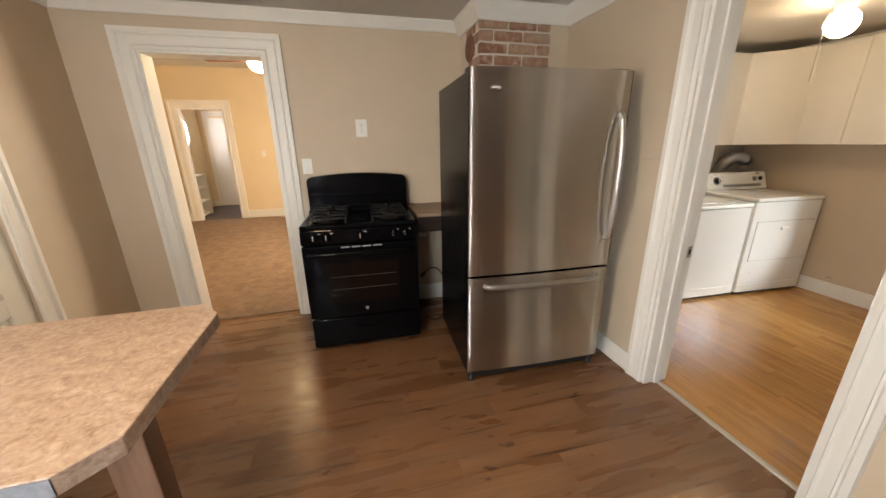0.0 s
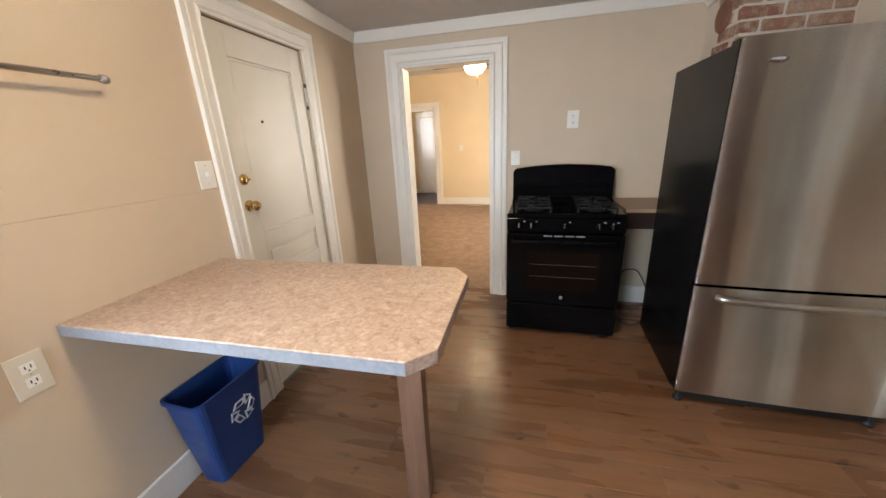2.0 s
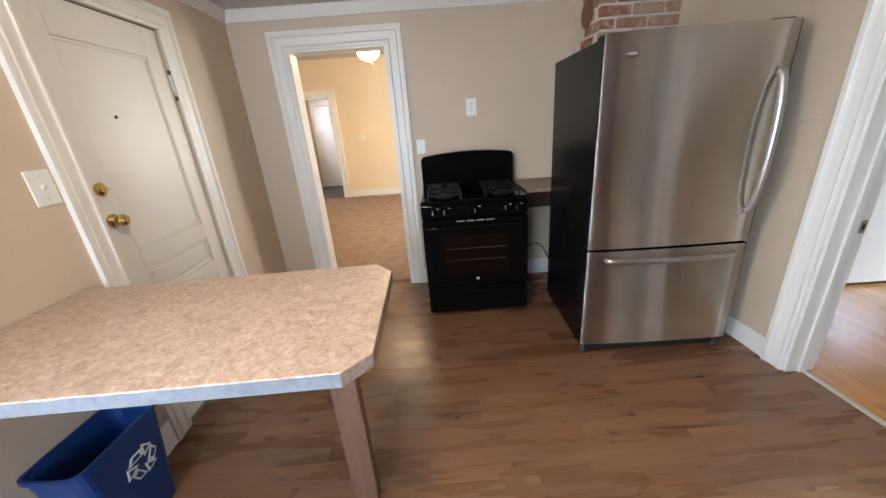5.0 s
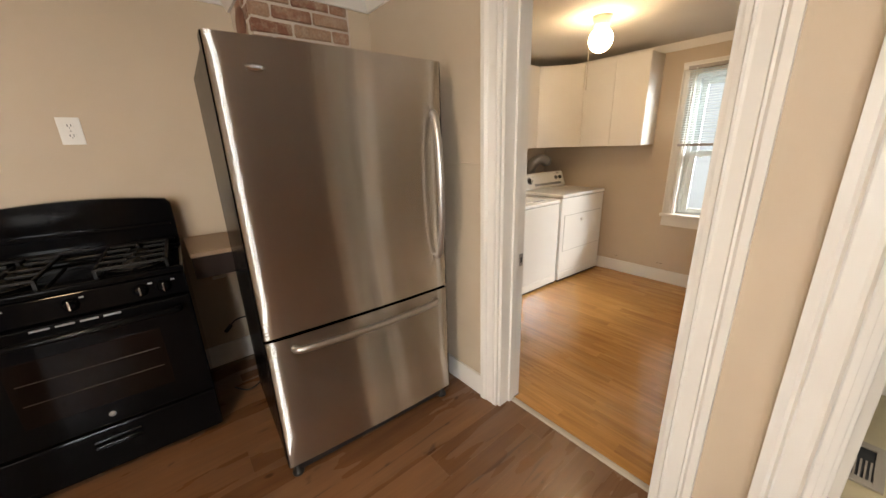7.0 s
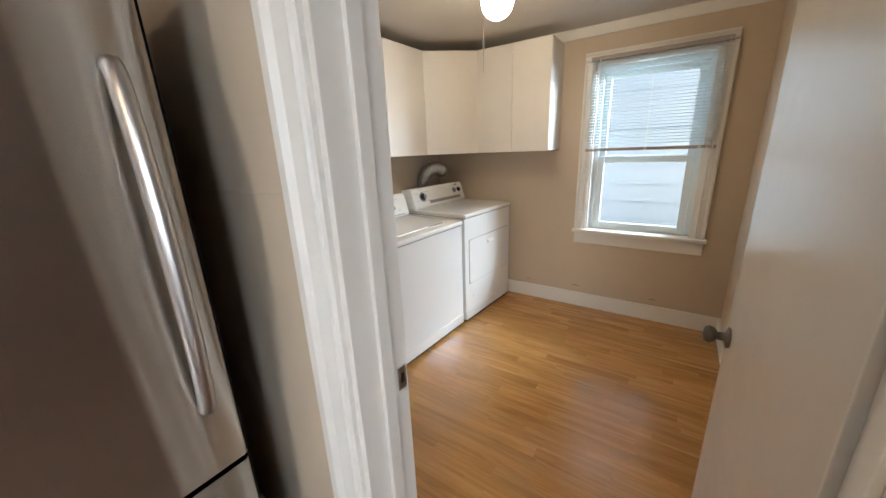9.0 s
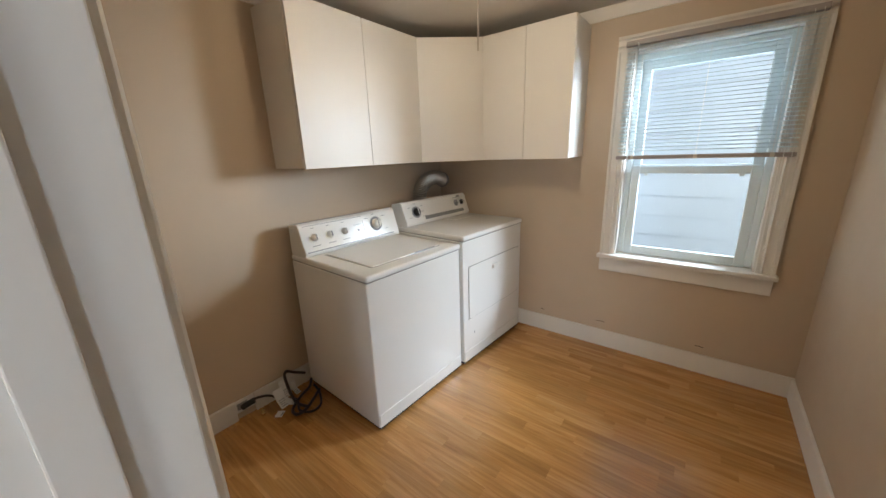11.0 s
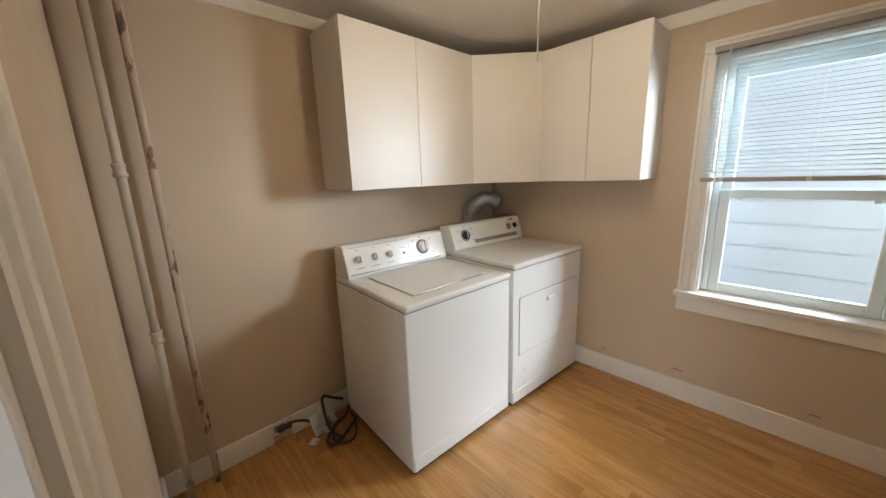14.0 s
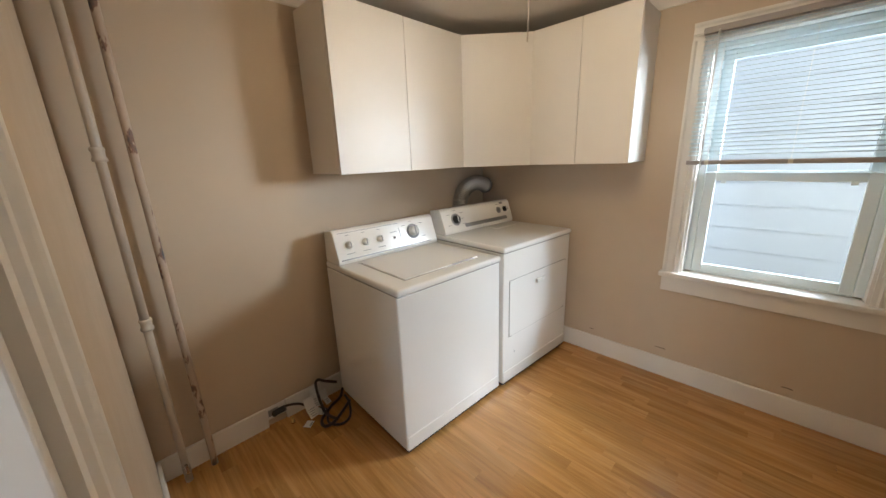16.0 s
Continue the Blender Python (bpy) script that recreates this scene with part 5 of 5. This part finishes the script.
part("hose", tube([(3.955, 3.00, 0.80), (3.955, 2.99, 1.06), (3.99, 2.98, 1.165), (4.09, 2.975, 1.215), (4.19, 2.98, 1.212), (4.27, 2.995, 1.19)], 0.056, 20, ripple=0.055), FOIL, duct)
part("collar", lathe([(0, 0), (0.062, 0), (0.062, 0.03), (0.055, 0.045), (0, 0.045)], 0, (4.26, 2.995, 1.19), 20), TUB_GREY, duct)

# scuffs above the baseboard
sc = thing("wall_scuffs", pose(LX1, 0, 0), "small dark scuffs on the wall above the baseboard", "scuff", kind="structure")
for y, z, l in ((1.60, 0.185, 0.055), (1.02, 0.175, 0.045), (2.05, 0.17, 0.03)):
    part("scuff", tube([(-0.0005, y, z), (-0.0008, y + l / 2, z + 0.003), (-0.0005, y + l, z + 0.001)], 0.0022, 6, flat=0.6), DARK_BROWN, sc)

# laundry door, opened right back
ld = thing("laundry_door", pose(1.905, LDY[0] + 0.017, 0.012, 0, 0, 1.6), "white painted flush door, wide open into the laundry", "door", kind="structure")
part("leaf", box(0.0, 0.735, -0.018, 0.017, 0, 1.985, 0.002), DOOR_GLOSS, ld)
part("door_knob", lathe([(0, 0), (0.032, 0), (0.033, 0.006), (0.014, 0.012), (0.012, 0.03), (0.024, 0.038), (0.028, 0.050), (0.022, 0.062), (0, 0.066)], 1, (0.69, 0.017, 0.795), 22), TARNISH, ld, "tarnished metal knob")
for z in (0.27, 1.72):
    part("hinge", boxes((-0.034, -0.002, 0.0015, 0.0045, z - 0.045, z + 0.045)), TARNISH, ld)
    part("hinge_pin", lathe([(0, -0.048), (0.006, -0.048), (0.006, 0.048), (0, 0.048)], 2, (-0.001, 0.022, z), 10), TARNISH, ld)
st = thing("strike_plate", pose(LX0 - 0.02, LDY[1] - 0.0185, 0.83), "worn metal strike plate on the door jamb", "strike plate")
part("plate", box(-0.014, 0.014, -0.0018, 0, -0.032, 0.032), NICKEL, st)
part("latch_hole", box(-0.006, 0.006, -0.0024, -0.0016, -0.014, 0.014), BLACK_MATT, st)

# bathroom door, opened into the bathroom
bdo = thing("bathroom_door", pose(1.86, BD[1] - 0.022, 0.012, 0, 0, 4), "white painted bathroom door standing open", "door", kind="structure")
part("leaf", box(0.0, 0.74, -0.035, 0.0, 0, 1.98, 0.002), DOOR_WHITE, bdo)
for z in (0.33, 1.72):
    part("hinge", boxes((-0.012, 0.0, -0.03, 0.003, z - 0.045, z + 0.045), bevel=0.001), NICKEL, bdo)

# threshold
solid("threshold", prism([(1.845, 0.002), (1.855, 0.008), (1.872, 0.008), (1.882, 0.002)], 1, LDY[0] + 0.02, LDY[1] - 0.02), STRIP, "worn pale threshold strip between the two floors", "threshold", "structure")


# ---- things: carpeted room and hall ----
fan = thing("ceiling_fan", pose(-0.766, 5.045, 2.75), "ceiling fan with wooden blades and a lit glass bowl", "ceiling fan")
part("rod", lathe([(0, -0.26), (0.015, -0.26), (0.015, -0.03), (0.06, -0.02), (0.065, 0), (0, 0)], 2, (0, 0, 0), 18), BRASS, fan)
part("motor", lathe([(0, -0.40), (0.05, -0.40), (0.09, -0.375), (0.11, -0.34), (0.11, -0.29), (0.07, -0.26), (0, -0.26)], 2, (0, 0, 0), 24), BRASS, fan)
bowl = part("shade", lathe([(0, -0.515), (0.05, -0.51), (0.10, -0.485), (0.135, -0.44), (0.14, -0.41), (0.10, -0.402), (0, -0.40)], 2, (0, 0, 0), 28), BOWL, fan, "lit frosted glass bowl")
part("pull_chain", tube([(0.03, 0, -0.51), (0.03, 0, -0.64)], 0.002, 6), BRASS, fan)
for i in range(5):
    a = 176 + 72 * i
    b = part("blade", prism([(0.16, -0.045), (0.20, -0.06), (0.56, -0.068), (0.60, -0.05), (0.60, 0.05), (0.56, 0.068), (0.20, 0.06), (0.16, 0.045)], 2, 0, 0.007, 0.002), BLADE, fan)
    b.matrix_local = pose(0, 0, -0.385, 0, 0, a) @ pose(0, 0, 0, 10)
    part("blade_iron", box(0.08, 0.22, -0.016, 0.016, -0.008, -0.001, 0.003), BRASS, b)


def build_six_panel(name, m, label, W=0.80, H=2.0):
    d = thing(name, m, label, "door", kind="structure")
    part("leaf", box(0, W, -0.03, 0, 0, H, 0.003), PLASTIC_WHITE, d)
    for x0, x1 in ((0.10, W / 2 - 0.05), (W / 2 + 0.05, W - 0.10)):
        for z0, z1 in ((0.22, 0.78), (0.92, 1.55), (1.66, 1.88)):
            part("panel", boxes((x0, x1, -0.036, -0.0295, z0, z1), bevel=0.005), PLASTIC_WHITE, d)
    part("door_knob", lathe([(0, 0), (0.028, 0), (0.012, 0.012), (0.026, 0.04), (0.02, 0.06), (0, 0.062)], 1, (0, 0, 0), 18), BRASS, d)
    bpy.data.objects[d.children[-1].name].matrix_local = pose(W - 0.07, -0.03, 0.95, 0, 0, 180)
    return d


build_six_panel("entry_door", pose(-2.89, HY1 - 0.012, 0.01), "white six-panel door at the end of the hall")
casing("door_trim_hall", 1, HY1, -1, -2.90, -2.08, 2.05, 0.11, "white casing round the hall door")
ww = thing("window_hall", pose(HX0, (HW[0] + HW[1]) / 2, HW[2], 0, 0, 90), "bright eight-sided hall window in a white frame", "window", kind="structure")
w2, h2 = HW[1] - HW[0], HW[3] - HW[2]
for i in range(8):
    a = radians(22.5 + 45 * i)
    b = a + radians(45)
    ro, ri = w2 / 2 * 1.22, w2 / 2 * 0.96
    part("frame", prism([(r * math.cos(q), h2 / 2 + r * math.sin(q)) for r, q in ((ri, a), (ro, a), (ro, b), (ri, b))], 1, -0.02, 0.0), TRIM, ww)
    part("corner_filler", prism([(r * math.cos(q), h2 / 2 + r * math.sin(q)) for r, q in ((ri, a), (w2 * 0.8, a), (w2 * 0.8, b), (ri, b))], 1, 0.001, 0.03), WALL_LIVING, ww)
part("pane", box(-w2 / 2, w2 / 2, 0.04, 0.046, 0, h2), DAYLIGHT, ww, "pane full of daylight")
bk = thing("bookshelf", pose(HX0 + 0.002, 8.11, 0.004), "small white open bookshelf in the hall", "bookshelf")
part("side", box(0, 0.30, -0.40, -0.38, 0, 0.85, 0.002), TRIM, bk)
part("side", box(0, 0.30, 0.38, 0.40, 0, 0.85, 0.002), TRIM, bk)
for z in (0.04, 0.31, 0.58, 0.83):
    part("shelf", box(0, 0.30, -0.38, 0.38, z, z + 0.02, 0.002), TRIM, bk)
part("back", box(0, 0.006, -0.38, 0.38, 0.06, 0.83), TRIM, bk)
fc = thing("extension_cable", pose(0, 0, 0.012), "pale cable lying on the carpet at the baseboard", "cord")
part("cable", tube([(-1.35, 7.62, 0.005), (-1.2, 7.55, 0.005), (-1.0, 7.60, 0.005), (-0.8, 7.66, 0.005)], 0.006, 8), PLASTIC_IVORY, fc)


# ---- pieces of walls and floors ----
def lay(parent, name, me, m):
    o = new(name, me)
    o.parent = parent
    o.matrix_local = m
    return o


floor_k = thing("floor_kitchen", pose(0, 0, 0), "dark walnut-look plank floor with worn glossy patches", "floor", kind="structure")
rng = random.Random(4)
PW, PL = 0.151, 1.22
cache = {}


def plank(name, l, w, axis, mat, t=0.008):
    key = (name, round(l, 3), w)
    if key not in cache:
        g = 0.0001 if axis == 0 else 0.0
        bm = box(g, (l if axis == 0 else w) - g, g, (w if axis == 0 else l) - g, -t, 0, 0.0003 if axis == 0 else 0.0, 1)
        cache[key] = mesh_of(name, bm, mat)
    return cache[key]


y = KY0
row = 0
while y < KY1 + 0.07:
    x = KX0 - (row * 0.47) % PL
    while x < 1.85:
        a, b = max(x, KX0), min(x + PL, 1.85 if LDY[0] < y + 0.07 < LDY[1] or BD[0] < y + 0.07 < BD[1] else KX1)
        if b - a > 0.02:
            lay(floor_k, "plank", plank("plank", b - a, min(PW, KY1 + 0.074 - y), 0, FLOOR_DARK), pose(a, y, 0))
        x += PL
    y += PW
    row += 1

floor_l = thing("floor_laundry", pose(0, 0, 0), "honey oak strip laminate floor with a glossy finish", "floor", kind="structure")
SWD = 0.0655
x = 1.872
while x < LX1 - 0.01:
    y = LY0 - rng.random() * 0.5
    if x < LX0:
        lo, hi = LDY[0] + 0.018, LDY[1] - 0.018
    else:
        lo, hi = LY0, LY1
    while y < hi:
        l = rng.choice((0.30, 0.36, 0.42, 0.50, 0.60, 0.72))
        a, b = max(y, lo), min(y + l, hi)
        if b - a > 0.03:
            lay(floor_l, "strip", plank("strip", b - a, SWD, 1, FLOOR_OAK), pose(x, a, 0.001))
        y += l
    x += SWD

# bricks on the front and the west side of the chimney
RH, BL, BH = 0.0745, 0.205, 0.062


def brick_mesh(l, d):
    bm = box(0, l, 0, d, 0, BH, 0.006, 1)
    for v in bm.verts:
        v.co += Vector((rng.uniform(-0.003, 0.003), rng.uniform(-0.003, 0.002), rng.uniform(-0.003, 0.003)))
    return mesh_of("brick", bm, BRICK)


full, half = [brick_mesh(BL, 0.04) for _ in range(5)], [brick_mesh(0.098, 0.04) for _ in range(4)]
side = [brick_mesh(0.19, 0.03) for _ in range(3)]
for r in range(10):
    z = 1.555 + r * RH
    x = CHX
    k = 0
    while x < 1.60:
        first_half = k == 0 and r % 2
        l = 0.098 if first_half or x + BL > 1.635 else BL
        if x + l > 1.64:
            break
        lay(chimney, "brick", rng.choice(half if l < 0.15 else full), pose(x, CHY - 0.002 + rng.uniform(-0.003, 0.003), z, 0, 0, rng.uniform(-0.6, 0.6)))
        x += l + 0.012
        k += 1
    yy = CHY + 0.045 if r % 2 else CHY + 0.10
    while yy + 0.19 < KY1 - 0.01:
        lay(chimney, "brick", rng.choice(side), pose(CHX + 0.001, yy + 0.19, z, 0, 0, -90))
        yy += 0.202
